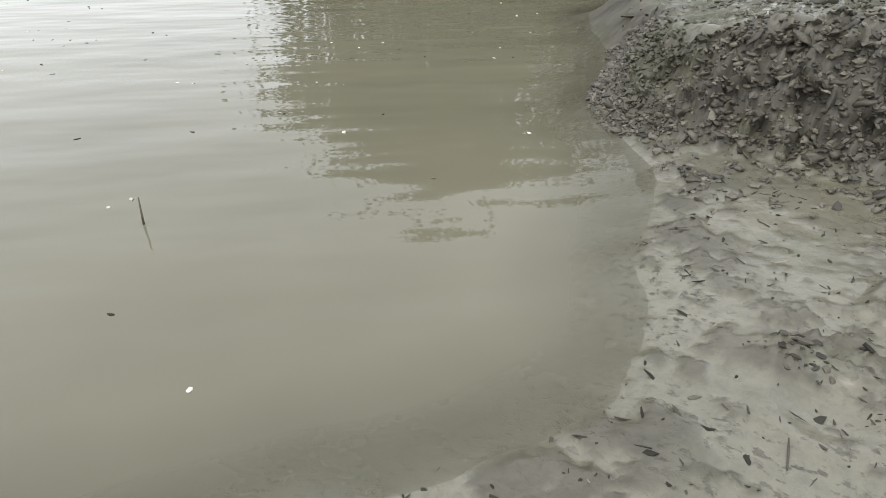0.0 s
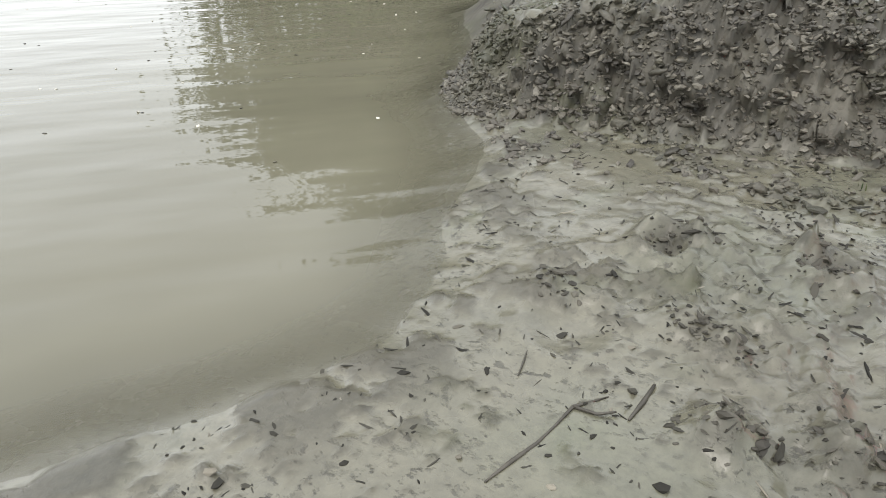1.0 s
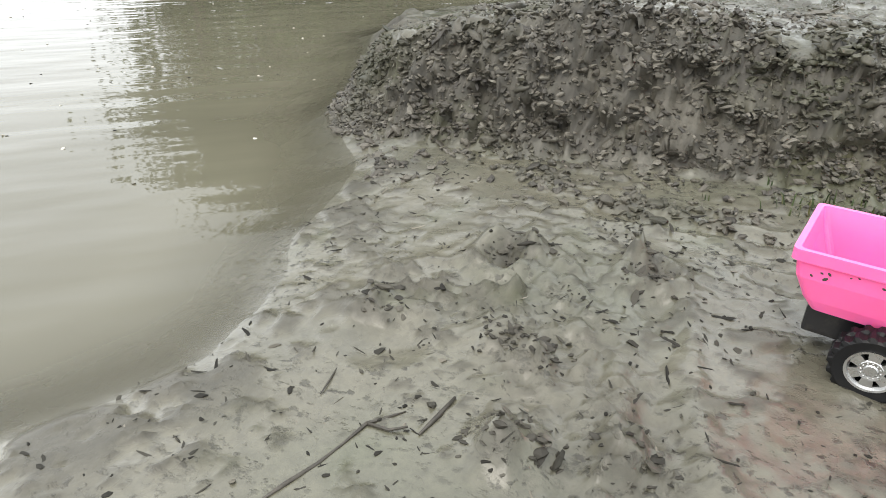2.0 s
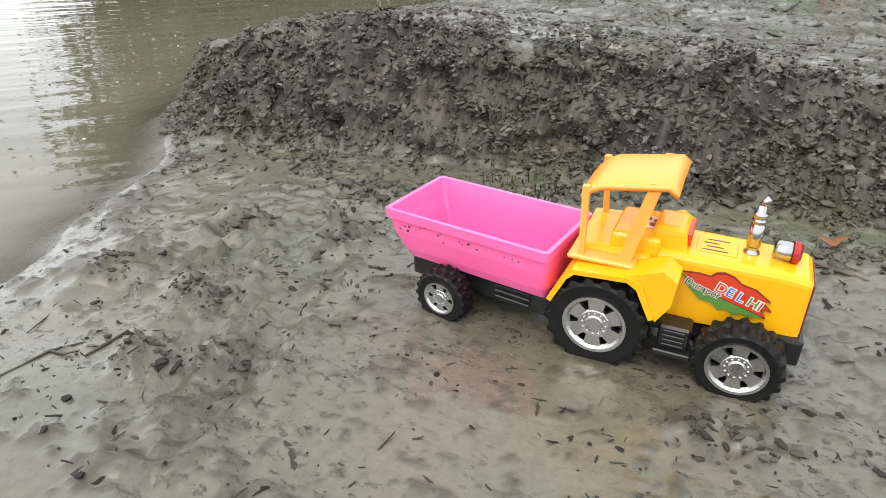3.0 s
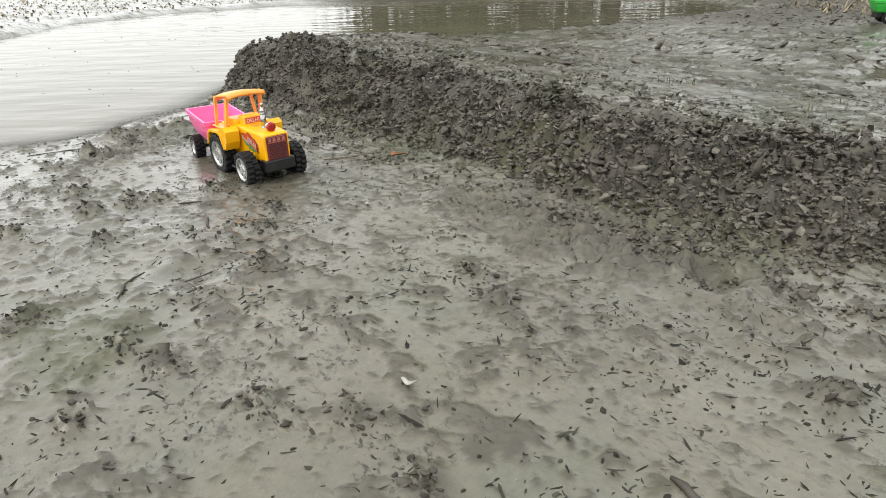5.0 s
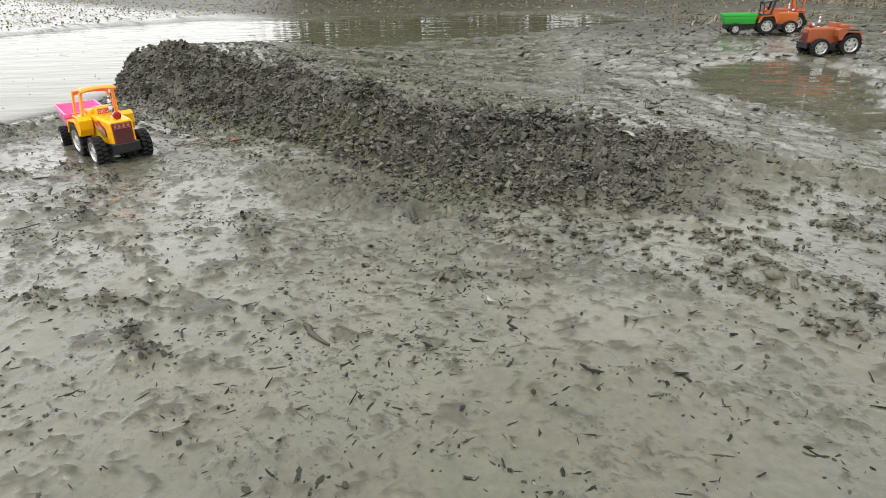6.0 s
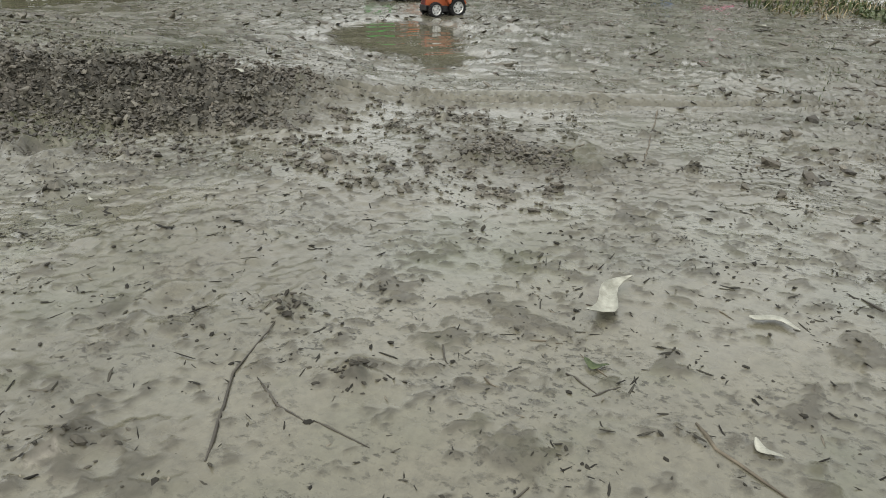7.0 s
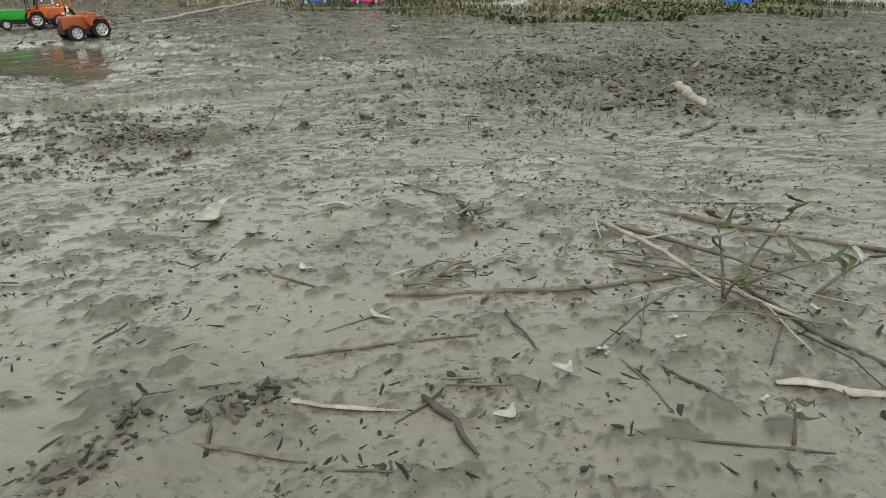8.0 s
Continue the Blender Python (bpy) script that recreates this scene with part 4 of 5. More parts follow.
# ---- sticks, leaves and plants ----
def stick(name, pts, r0, r1, material, label, lift=0.0, branches=(), group=""):
    """A crooked stick over ground places (x, y) or (x, y, height over ground)."""
    rng = random.Random(len(label) * 131 + int(pts[0][0] * 1000))
    path = []
    for a, b in zip(pts, pts[1:]):
        n = max(2, int(math.hypot(b[0] - a[0], b[1] - a[1]) / 0.025) + 1)
        for k in range(n):
            t = k / n
            up = (a[2] if len(a) > 2 else 0) * (1 - t) + (b[2] if len(b) > 2 else 0) * t
            path.append((a[0] + (b[0] - a[0]) * t + rng.uniform(-1, 1) * r0 * 0.7, a[1] + (b[1] - a[1]) * t + rng.uniform(-1, 1) * r0 * 0.7, up))
    path.append((pts[-1][0], pts[-1][1], pts[-1][2] if len(pts[-1]) > 2 else 0))
    xs, ys = np.array([p[0] for p in path]), np.array([p[1] for p in path])
    gz = terrain(xs, ys)[0]
    gz = np.convolve(np.pad(gz, 2, "edge"), np.ones(5) / 5, "valid")
    n = len(path)
    solid = [(p[0], p[1], max(z, LEVEL if material is not WETWOOD else z) + r0 * 0.35 + p[2] + lift) for p, z in zip(path, gz)]
    bm = bmesh.new()
    tube(bm, solid, [(r0 + (r1 - r0) * k / (n - 1)) * (rng.uniform(0.7, 1.25) if r0 < 0.01 else rng.uniform(0.9, 1.08)) * (0.45 if k in (0, n - 1) else 1.0) for k in range(n)], 7, 0.3 if name == "bark_strip" else 1.0)
    for at, (dx, dy, dz), r in branches:
        p = Vector(solid[int(at * (n - 1))])
        q = p + Vector((dx, dy, dz))
        mid = p.lerp(q, 0.5) + Vector((rng.uniform(-1, 1), rng.uniform(-1, 1), 0)) * 0.004
        tube(bm, [p, mid, q], [r, r * 0.8, r * 0.5], 6)
    return tagged(part(name, bm, material, None, "", True), label, name.replace("_", " "), group)


def leaf_mesh(bm, m, length, width, curl=0.2, n=8):
    rows = []
    for k in range(n + 1):
        t = k / n
        w = width / 2 * math.sin(math.pi * min(1, t * 0.96 + 0.03)) ** 0.8 * (1.15 - 0.5 * t)
        z = curl * length * (t - 0.5) ** 2 * 1.5
        sway, roll = width * 0.45 * math.sin(5.5 * t + length * 90), 0.22 * math.sin(4 * t + length * 50)
        rows.append([bm.verts.new(m @ Vector((t * length, sway + s * w * math.cos(roll), z + abs(s) * w * 0.35 + s * w * math.sin(roll) * 0.7 + abs(math.sin(roll)) * w * 0.5))) for s in (-1, 0, 1)])
    low = [[bm.verts.new(v.co + (m.to_3x3() @ Vector((0, 0, -0.0006)))) for v in r] for r in rows]
    for a, b, c, d in zip(rows, rows[1:], low, low[1:]):
        for j in (0, 1):
            bm.faces.new((a[j], b[j], b[j + 1], a[j + 1]))
            bm.faces.new((c[j + 1], d[j + 1], d[j], c[j]))
    for k in range(n):
        bm.faces.new((rows[k][0], low[k][0], low[k + 1][0], rows[k + 1][0]))
        bm.faces.new((rows[k][2], rows[k + 1][2], low[k + 1][2], low[k][2]))


def leaf(a, b, width, material, label, curl=0.2, group="fallen leaves"):
    length = math.hypot(b[0] - a[0], b[1] - a[1])
    za, zb = height(*a), height(*b)
    zm = max(za, zb, height((a[0] + b[0]) / 2, (a[1] + b[1]) / 2))
    bm = bmesh.new()
    m = Matrix.Translation((a[0], a[1], zm + 0.002)) @ Matrix.Rotation(math.atan2(b[1] - a[1], b[0] - a[0]), 4, "Z")
    leaf_mesh(bm, m, length, width, curl)
    return tagged(part("fallen_leaf", bm, material, None, "", True), label, "leaf", group)


stick("stick", [(0.355, 0.705), (0.37, 0.75), (0.38, 0.795), (0.4, 0.818)], 0.0015, 0.001, WETWOOD, "thin dark crooked twig lying on wet mud", 0, ((0.7, (0.03, 0.006, 0.004), 0.0015),))
stick("stick", [(0.425, 0.845), (0.42, 0.8)], 0.0028, 0.0022, WETWOOD, "short thick mud-coated stick")
stick("stick", [(0.325, 0.84), (0.33, 0.81)], 0.0014, 0.001, WETWOOD, "short dark twig lying on wet mud")
stick("reed_stem", [(-0.372, 0.757, -0.03), (-0.376, 0.762, 0.034)], 0.0022, 0.0016, WOOD, "thin brown reed standing up out of the pond water")
stick("stick", [(1.95, 0.82), (1.98, 0.812), (2.02, 0.808)], 0.004, 0.003, WETWOOD, "dark flat sliver of wood on the mud")
stick("stick", [(1.175, 1.5), (1.185, 1.47), (1.225, 1.44)], 0.0022, 0.0016, PALEWOOD, "thin pale twig leaning on the crumbling bank")
stick("stick", [(1.3, 1.46), (1.375, 1.45)], 0.0015, 0.001, PALEWOOD, "thin pale twig on the crumbling bank")
stick("stick", [(1.39, 1.5), (1.42, 1.53)], 0.002, 0.0014, PALEWOOD, "pale forked twig on the bank", 0, ((0.4, (0.01, -0.02, 0.004), 0.0013),))
stick("stick", [(1.86, 1.69), (1.885, 1.64)], 0.0025, 0.002, PALEWOOD, "short white splinter on churned soil")
stick("stick", [(1.93, 1.6), (2.02, 1.45)], 0.004, 0.0025, WOOD, "weathered stick in churned soil")
stick("branch", [(3.13, 0.665), (3.24, 0.65), (3.37, 0.64), (3.48, 0.642)], 0.0034, 0.0027, WOOD, "long straight brown branch lying on the mud")
stick("branch", [(3.435, 0.8, 0.012), (3.47, 0.7, 0.014), (3.5, 0.6, 0.004), (3.55, 0.52)], 0.0034, 0.0026, PALEWOOD, "pale bent branch lying over other sticks", 0.003, ((0.02, (-0.012, -0.05, -0.008), 0.0025), (0.35, (0.07, 0.01, 0.0), 0.002)))
stick("branch", [(3.46, 0.79, 0.006), (3.56, 0.66, 0.006), (3.6, 0.6)], 0.0035, 0.0025, WOOD, "thin dry branch in a tangle of sticks", 0.003)
stick("branch", [(3.53, 0.6, 0.004), (3.55, 0.49), (3.6, 0.4)], 0.0022, 0.0028, WETWOOD, "dark wet branch lying on the mud")
stick("branch", [(3.56, 0.86), (3.7, 0.72), (3.85, 0.62)], 0.0045, 0.003, WOOD, "long thin branch on the mud")
for k, (a, b, r) in enumerate([((3.02, 0.56), (3.215, 0.565), 0.0025), ((3.25, 0.595), (3.265, 0.525), 0.0028), ((2.9, 0.52), (2.985, 0.525), 0.0016), ((2.955, 0.445), (3.045, 0.41), 0.0028),
                               ((3.05, 0.4), (3.12, 0.385), 0.0018), ((3.115, 0.445), (3.165, 0.485), 0.0022), ((3.165, 0.485), (3.225, 0.475), 0.002), ((3.145, 0.475), (3.175, 0.395), 0.0055),
                               ((2.96, 0.485), (2.968, 0.44), 0.003), ((3.34, 0.5), (3.35, 0.42), 0.002), ((3.37, 0.48), (3.41, 0.4), 0.003), ((3.3, 0.4), (3.45, 0.35), 0.0022),
                               ((3.06, 0.6), (3.13, 0.63), 0.0016), ((2.83, 0.62), (2.86, 0.66), 0.0022), ((3.19, 1.065), (3.285, 0.945), 0.0028), ((3.6, 0.9), (3.78, 0.86), 0.002), ((2.66, 0.67), (2.72, 0.655), 0.0016),
                               ((3.83, 1.27), (4.0, 1.4), 0.007), ((2.72, 1.45), (2.82, 1.62), 0.004), ((3.62, 0.78), (3.8, 0.8), 0.002)]):
    dry = k % 3 == 0
    stick("stick", [a, ((a[0] + b[0]) / 2 + 0.004, (a[1] + b[1]) / 2), b], r * 0.7, r * 0.45, WOOD if dry else WETWOOD, "thin dry brown stick lying on mud" if dry else "thin dark wet stick half sunk in mud", 0, (), "scattered sticks")
for a, mid, b_, r, mt in (((0.945, 1.155), (0.98, 1.2), (1.05, 1.215), 0.003, WOOD), ((0.965, 1.245), (1.03, 1.225), (1.09, 1.195), 0.004, WOOD), ((0.98, 0.81), (0.99, 0.825), (1.005, 0.845), 0.0022, WETWOOD),
                         ((1.09, 0.815), (1.11, 0.805), (1.135, 0.795), 0.0045, WETWOOD), ((1.59, 1.18), (1.61, 1.15), (1.65, 1.115), 0.0035, WETWOOD), ((1.27, 0.6), (1.235, 0.62), (1.22, 0.655), 0.003, WETWOOD),
                         ((2.97, 2.1), (2.95, 1.8), (2.93, 1.5), 0.0028, WOOD), ((1.28, 0.66), (1.285, 0.7), (1.28, 0.74), 0.002, WETWOOD),
                         ((2.6, 0.6), (2.555, 0.71), (2.55, 0.8), 0.002, WETWOOD), ((2.58, 0.71), (2.62, 0.68), (2.66, 0.665), 0.0018, WETWOOD), ((2.985, 0.77), (3.0, 0.74), (3.05, 0.7), 0.003, WOOD),
                         ((0.97, 1.17), (0.98, 1.2), (0.99, 1.23), 0.002, WOOD)):
    stick("stick", [a, mid, b_], r * 0.75, r * 0.5, mt, "crooked weathered stick lying on the mud" if mt != WETWOOD else "crooked dark twig stuck in the mud", 0, (), "scattered sticks")
stick("bleached_stick", [(4.12, 1.84), (4.07, 1.58)], 0.016, 0.014, PALEWOOD, "thick whitish broken stick on churned mud")
stick("bark_strip", [(3.46, 0.442), (3.5, 0.42), (3.55, 0.4)], 0.007, 0.005, PALEWOOD, "peeling whitish strip of bark")
stick("bark_strip", [(2.99, 0.49), (3.06, 0.475), (3.125, 0.458)], 0.0045, 0.0025, PALEWOOD, "thin pale strip of bark trodden into mud")
stick("branch", [(1.92, 4.7), (2.2, 5.35, 0.03), (2.6, 6.5, 0.06)], 0.013, 0.008, PALEWOOD, "long pale branch lying beyond the toys", 0, ((0.6, (-0.05, -0.25, -0.03), 0.01),))
stick("branch", [(2.75, 5.9), (3.3, 5.75), (4.2, 5.9)], 0.02, 0.012, WOOD, "dry branch at the weedy edge")

# tangle of thin straw under the tractor's last track
rng = random.Random(4)
for k in range(9):
    x, y, a = 3.12 + rng.uniform(0, 0.13), 0.7 + rng.uniform(-0.02, 0.02), rng.uniform(-0.8, 0.8)
    ln = rng.uniform(0.04, 0.09)
    stick("straw", [(x, y, 0.002), (x + ln * 0.5 * math.cos(a), y + ln * 0.5 * math.sin(a), rng.uniform(0.004, 0.014)), (x + ln * math.cos(a), y + ln * math.sin(a))], 0.0016, 0.001, PALEWOOD if k % 2 else WOOD,
          "curled dry straw in a small tangle", 0, (), "straw tangle")

# thin twigs and stalks caught round the weeds
for k in range(18):
    x, y, a = rng.gauss(3.5, 0.055), rng.gauss(0.6, 0.055), rng.gauss(-0.75, 0.55)
    ln = rng.uniform(0.03, 0.11)
    dx, dy = ln * math.cos(a), ln * math.sin(a)
    stick("twig", [(x - dx, y - dy, 0.001), (x + rng.uniform(-0.006, 0.006), y, rng.uniform(0.002, 0.01)), (x + dx, y + dy, 0.001)], rng.uniform(0.0008, 0.0015), 0.0007, (WOOD, WETWOOD, WOOD, PALEWOOD)[k % 4],
          ("thin brown twig caught among weeds", "thin dark wet twig among weeds", "thin brown twig caught among weeds", "thin pale stalk caught among weeds")[k % 4], 0, (), "twigs round the weeds")
for k in range(30):
    x, y, a = rng.uniform(2.7, 3.75), rng.uniform(0.4, 1.1), rng.gauss(0.1, 0.6)
    ln = rng.uniform(0.012, 0.045)
    stick("twig", [(x, y), (x + ln * 0.5 * math.cos(a), y + ln * 0.5 * math.sin(a) + rng.uniform(-0.003, 0.003)), (x + ln * math.cos(a), y + ln * math.sin(a))], rng.uniform(0.0008, 0.0015), 0.0007, WETWOOD if k % 3 else WOOD,
          "short dark twig pressed into mud" if k % 3 else "short brown twig lying on mud", 0, (), "twigs on the mud")
for k in range(16):
    x, y, a, ln = rng.gauss(3.47, 0.13), rng.gauss(0.55, 0.1), rng.uniform(0, 6.28), rng.uniform(0.006, 0.013)
    leaf((x, y), (x + ln * math.cos(a), y + ln * math.sin(a)), ln * 0.6, PALELEAF, "small pale scrap of leaf on mud", 0.3, "pale leaf scraps")

leaf((2.87, 0.915), (2.925, 1.01), 0.03, PALELEAF, "long pale dead leaf lying on mud", 0.3)
leaf((2.88, 0.83), (2.905, 0.826), 0.012, GREENLEAF, "small green leaf lying on mud")
leaf((3.055, 0.98), (3.105, 0.965), 0.018, PALELEAF, "crumpled pale leaf with brown edge")
leaf((3.4, 1.55), (3.45, 1.53), 0.03, PALELEAF, "folded pale leaf standing on its edge", 0.6)
leaf((3.27, 0.49), (3.29, 0.495), 0.014, PALELEAF, "small whitish leaf scrap")
leaf((3.2, 0.437), (3.222, 0.448), 0.012, PALELEAF, "pale muddy leaf pressed into mud", 0.05)
leaf((3.2, 0.705), (3.24, 0.7), 0.009, PALELEAF, "narrow pale dry leaf")
leaf((3.11, 0.63), (3.13, 0.6), 0.008, PALELEAF, "tiny curled pale leaf")
leaf((1.94, 1.66), (2.0, 1.64), 0.018, PALELEAF, "pale leaf on churned soil")
leaf((3.48, 1.15), (3.51, 1.15), 0.02, PALELEAF, "round whitish leaf scrap on mud")
leaf((3.36, 0.96), (3.39, 0.965), 0.01, PALELEAF, "small pale leaf scrap")
leaf((1.05, 1.27), (1.085, 1.275), 0.02, fibre("orange_leaf", (0.16, 0.06, 0.02), (0.28, 0.11, 0.04)), "curled orange-brown leaf at the foot of the bank", 0.4)
leaf((1.235, 1.05), (1.255, 1.045), 0.008, PALELEAF, "tiny white leaf scrap")
leaf((1.69, 0.74), (1.705, 0.75), 0.008, PALELEAF, "tiny greenish white leaf scrap")
leaf((2.09, 1.02), (2.11, 1.02), 0.006, PALELEAF, "tiny white scrap on mud")
leaf((3.45, 4.05), (3.53, 4.1), 0.05, PALELEAF, "whitish scrap far across the mud")
leaf((3.49, 0.56), (3.505, 0.575), 0.009, GREENLEAF, "small drooping green leaf on a stick")
leaf((3.03, 0.76), (3.05, 0.74), 0.01, PALELEAF, "white scrap beside the straw")


def sprig(x, y, stems, label):
    """A young weed: leaning stems with leaves up their length."""
    z = height(x, y)
    ob = empty("weed_plant", Matrix.Translation((x, y, z)), label, "plant", "young weeds")
    rng = random.Random(int(x * 977 + y * 131))
    for dx, dy, h, nleaf, size in stems:
        bm = bmesh.new()
        pts = [(dx * t * (0.6 + 0.4 * t), dy * t * (0.6 + 0.4 * t), h * t - 0.003) for t in (0, 0.25, 0.5, 0.75, 1)]
        tube(bm, pts, [0.0021, 0.0019, 0.0016, 0.0013, 0.001], 6)
        st = part("stem", bm, WOOD, ob, "", True)
        for k in range(nleaf):
            t = 1 - 0.16 * k
            p = Vector(pts[-1]).lerp(Vector(pts[2]), (1 - t) * 1.6)
            bm = bmesh.new()
            m = Matrix.Translation(p) @ Matrix.Rotation(rng.uniform(0, 6.28), 4, "Z") @ Matrix.Rotation(radians(-rng.uniform(10, 65)), 4, "Y")
            leaf_mesh(bm, m, size * rng.uniform(0.7, 1.1), size * 0.36, 0.25)
            part("leaf", bm, GREENLEAF if rng.random() < 0.75 else PALELEAF, st, "", True)
    return ob


sprig(3.5, 0.585, ((-0.005, 0.03, 0.085, 4, 0.036), (0.0, -0.015, 0.03, 3, 0.03)), "young weed with muddy pale green leaves among sticks")
sprig(3.53, 0.61, ((0.06, 0.0, 0.1, 4, 0.036), (0.07, -0.04, 0.045, 3, 0.04)), "young weed with dark green leaves leaning over sticks")
sprig(3.6, 0.57, ((0.05, -0.01, 0.05, 4, 0.03),), "low green weed at the edge of the sticks")
sprig(3.425, 0.365, ((0.0, 0.01, 0.035, 3, 0.022),), "tiny muddy weed on bare mud")
sprig(3.27, 0.865, ((0.01, 0.0, 0.02, 5, 0.03), (-0.015, 0.01, 0.015, 4, 0.028)), "flattened green weed on mud")


def quads_object(name, centres, make, material, label, category, kind="stuff"):
    verts, faces = [], []
    for c in centres:
        v, f = make(c)
        n = len(verts)
        verts += v
        faces += [tuple(i + n for i in q) for q in f]
    me = bpy.data.meshes.new(name)
    me.from_pydata(verts, [], faces)
    me.materials.append(material)
    return tagged(new(name, me), label, category, kind=kind)


def blade_maker(rng, lo, hi, lean, width):
    def make(c):
        x, y, z = c
        h, a, w = rng.uniform(lo, hi), rng.uniform(0, 6.28), width * rng.uniform(0.6, 1.3)
        dx, dy = math.cos(a), math.sin(a)
        k = rng.uniform(0.2, 1.0) * lean
        p = [(x - dy * w, y + dx * w, z - 0.003), (x + dy * w, y - dx * w, z - 0.003)]
        p += [(x + dx * h * k * 0.4 - dy * w * 0.7, y + dy * h * k * 0.4 + dx * w * 0.7, z + h * 0.6), (x + dx * h * k * 0.4 + dy * w * 0.7, y + dy * h * k * 0.4 - dx * w * 0.7, z + h * 0.6)]
        p += [(x + dx * h * k, y + dy * h * k, z + h * (1 - 0.3 * k))]
        return p, [(0, 1, 3, 2), (2, 3, 4)]
    return make


def places(rng, n, box, test):
    x = np.array([rng.uniform(box[0], box[2]) for _ in range(n)])
    y = np.array([rng.uniform(box[1], box[3]) for _ in range(n)])
    z, c = terrain(x, y)
    k = test(x, y, z, c)
    return list(zip(x[k].tolist(), y[k].tolist(), z[k].tolist()))


rng = random.Random(12)
weeds = places(rng, 16000, (1.8, 5.0, 9.5, 9.0), lambda x, y, z, c: fbm(x, y, 0.9, 3, 7) + 0.05 * (y - 6) > 0.27)
quads_object("weeds", weeds, blade_maker(rng, 0.015, 0.07, 1.3, 0.006), GRASS, "low green weeds along the far edge of the mud", "weeds")
leafy = places(rng, 5000, (4.2, 4.2, 6.8, 5.9), lambda x, y, z, c: fbm(x, y, 1.6, 3, 9) > -0.02)
quads_object("leafy_weeds", leafy, blade_maker(rng, 0.02, 0.06, 1.6, 0.014), GREENLEAF, "low leafy green weeds growing on the far mud", "weeds")
dead = places(rng, 12000, (0.5, 4.6, 9.5, 9.0), lambda x, y, z, c: fbm(x, y, 1.1, 3, 17) + 0.06 * (y - 6.2) > 0.05)
quads_object("dry_grass", dead, blade_maker(rng, 0.015, 0.07, 3.5, 0.004), STRAW, "flattened dry straw and dead grass", "dry grass")
bank = places(rng, 20000, (-12, 0.5, 0.5, 12), lambda x, y, z, c: (z > 0.0) & (outline_distance(x, y, POND) > 0.25) & ((y > 4.6) | (x < -2)))
quads_object("bank_grass", bank, blade_maker(rng, 0.005, 0.022, 3.5, 0.008), STRAW, "dry brown grass on the far bank of the pond", "dry grass")
tuft = places(rng, 5000, (3.3, 1.4, 5.6, 3.6), lambda x, y, z, c: fbm(x, y, 5, 3, 8) > 0.2) + places(rng, 500, (1.25, 1.85, 2.0, 2.1), lambda x, y, z, c: fbm(x, y, 12, 2, 3) > 0.28) + places(rng, 300, (0.55, 1.28, 0.95, 1.36), lambda x, y, z, c: fbm(x, y, 9, 2, 5) > 0.1)
quads_object("sprouts", tuft, blade_maker(rng, 0.006, 0.02, 0.8, 0.0012), GRASS, "tiny green sprouts on the bank", "sprouts")


# ---- crumbs of soil and dark debris ----
ICO = bmesh.new()
bmesh.ops.create_icosphere(ICO, subdivisions=2, radius=1)
ICO_V = np.array([v.co[:] for v in ICO.verts])
ICO_F = np.array([[v.index for v in f.verts] for f in ICO.faces])
ICO.free()
ICO = bmesh.new()
bmesh.ops.create_icosphere(ICO, subdivisions=1, radius=1)
SML_V = np.array([v.co[:] for v in ICO.verts])
SML_F = np.array([[v.index for v in f.verts] for f in ICO.faces])
ICO.free()


def chip_shape():
    """A curled flake of mud, pointed at its ends."""
    v = []
    for t, w in ((-1, 0.2), (-0.55, 0.5), (0, 0.46), (0.5, 0.56), (1, 0.16)):
        for s in (-1, 1):
            for lift in (0.0, 0.16):
                v.append((t, s * w + 0.25 * t * t, 0.22 * t * t + lift))
    f = []
    for k in range(4):
        a, n = 4 * k, 4 * (k + 1)
        for p, q in ((1, 3), (3, 2), (2, 0), (0, 1)):
            f += [(a + p, a + q, n + q), (a + p, n + q, n + p)]
    f += [(0, 2, 3), (0, 3, 1), (16, 17, 19), (16, 19, 18)]
    return np.array(v, float), np.array(f)


CHIP = chip_shape()


def scatter(name, pos, size, flat, shape, material, label, category, seed, sink=0.2, stretch=1.0, along=None, shade=True, tilt=0.25):
    V, F = shape
    g = np.random.default_rng(seed)
    n = len(pos)
    rot = g.uniform(0, 2 * np.pi, n) if along is None else along + g.normal(0, 0.5, n)
    sc = np.stack([size * g.uniform(0.8, 1.3, n) * stretch, size * g.uniform(0.7, 1.1, n), size * flat * g.uniform(0.6, 1.2, n)], 1)
    v = V[None] * (1 + 0.4 * g.uniform(-1, 1, (n, len(V), 1)))
    v = v * sc[:, None]
    tip = g.normal(0, tilt, n)
    v = np.stack([v[..., 0], v[..., 1] , v[..., 2] + v[..., 0] * tip[:, None]], -1)
    c, s = np.cos(rot)[:, None], np.sin(rot)[:, None]
    v = np.stack([v[..., 0] * c - v[..., 1] * s, v[..., 0] * s + v[..., 1] * c, v[..., 2]], -1)
    v += pos[:, None]
    v[..., 2] += ((1 - 2 * sink) * 0.5 * sc[:, 2])[:, None]
    f = (F[None] + (np.arange(n) * len(V))[:, None, None]).reshape(-1, 3)
    me = bpy.data.meshes.new(name)
    me.vertices.add(n * len(V))
    me.vertices.foreach_set("co", v.astype(np.float32).ravel())
    me.loops.add(f.size)
    me.loops.foreach_set("vertex_index", f.astype(np.int32).ravel())
    me.polygons.add(len(f))
    me.polygons.foreach_set("loop_start", np.arange(0, f.size, 3, dtype=np.int32))
    me.polygons.foreach_set("use_smooth", np.full(len(f), shade))
    me.update(calc_edges=True)
    me.materials.append(material)
    return tagged(new(name, me), label, category, kind="stuff")


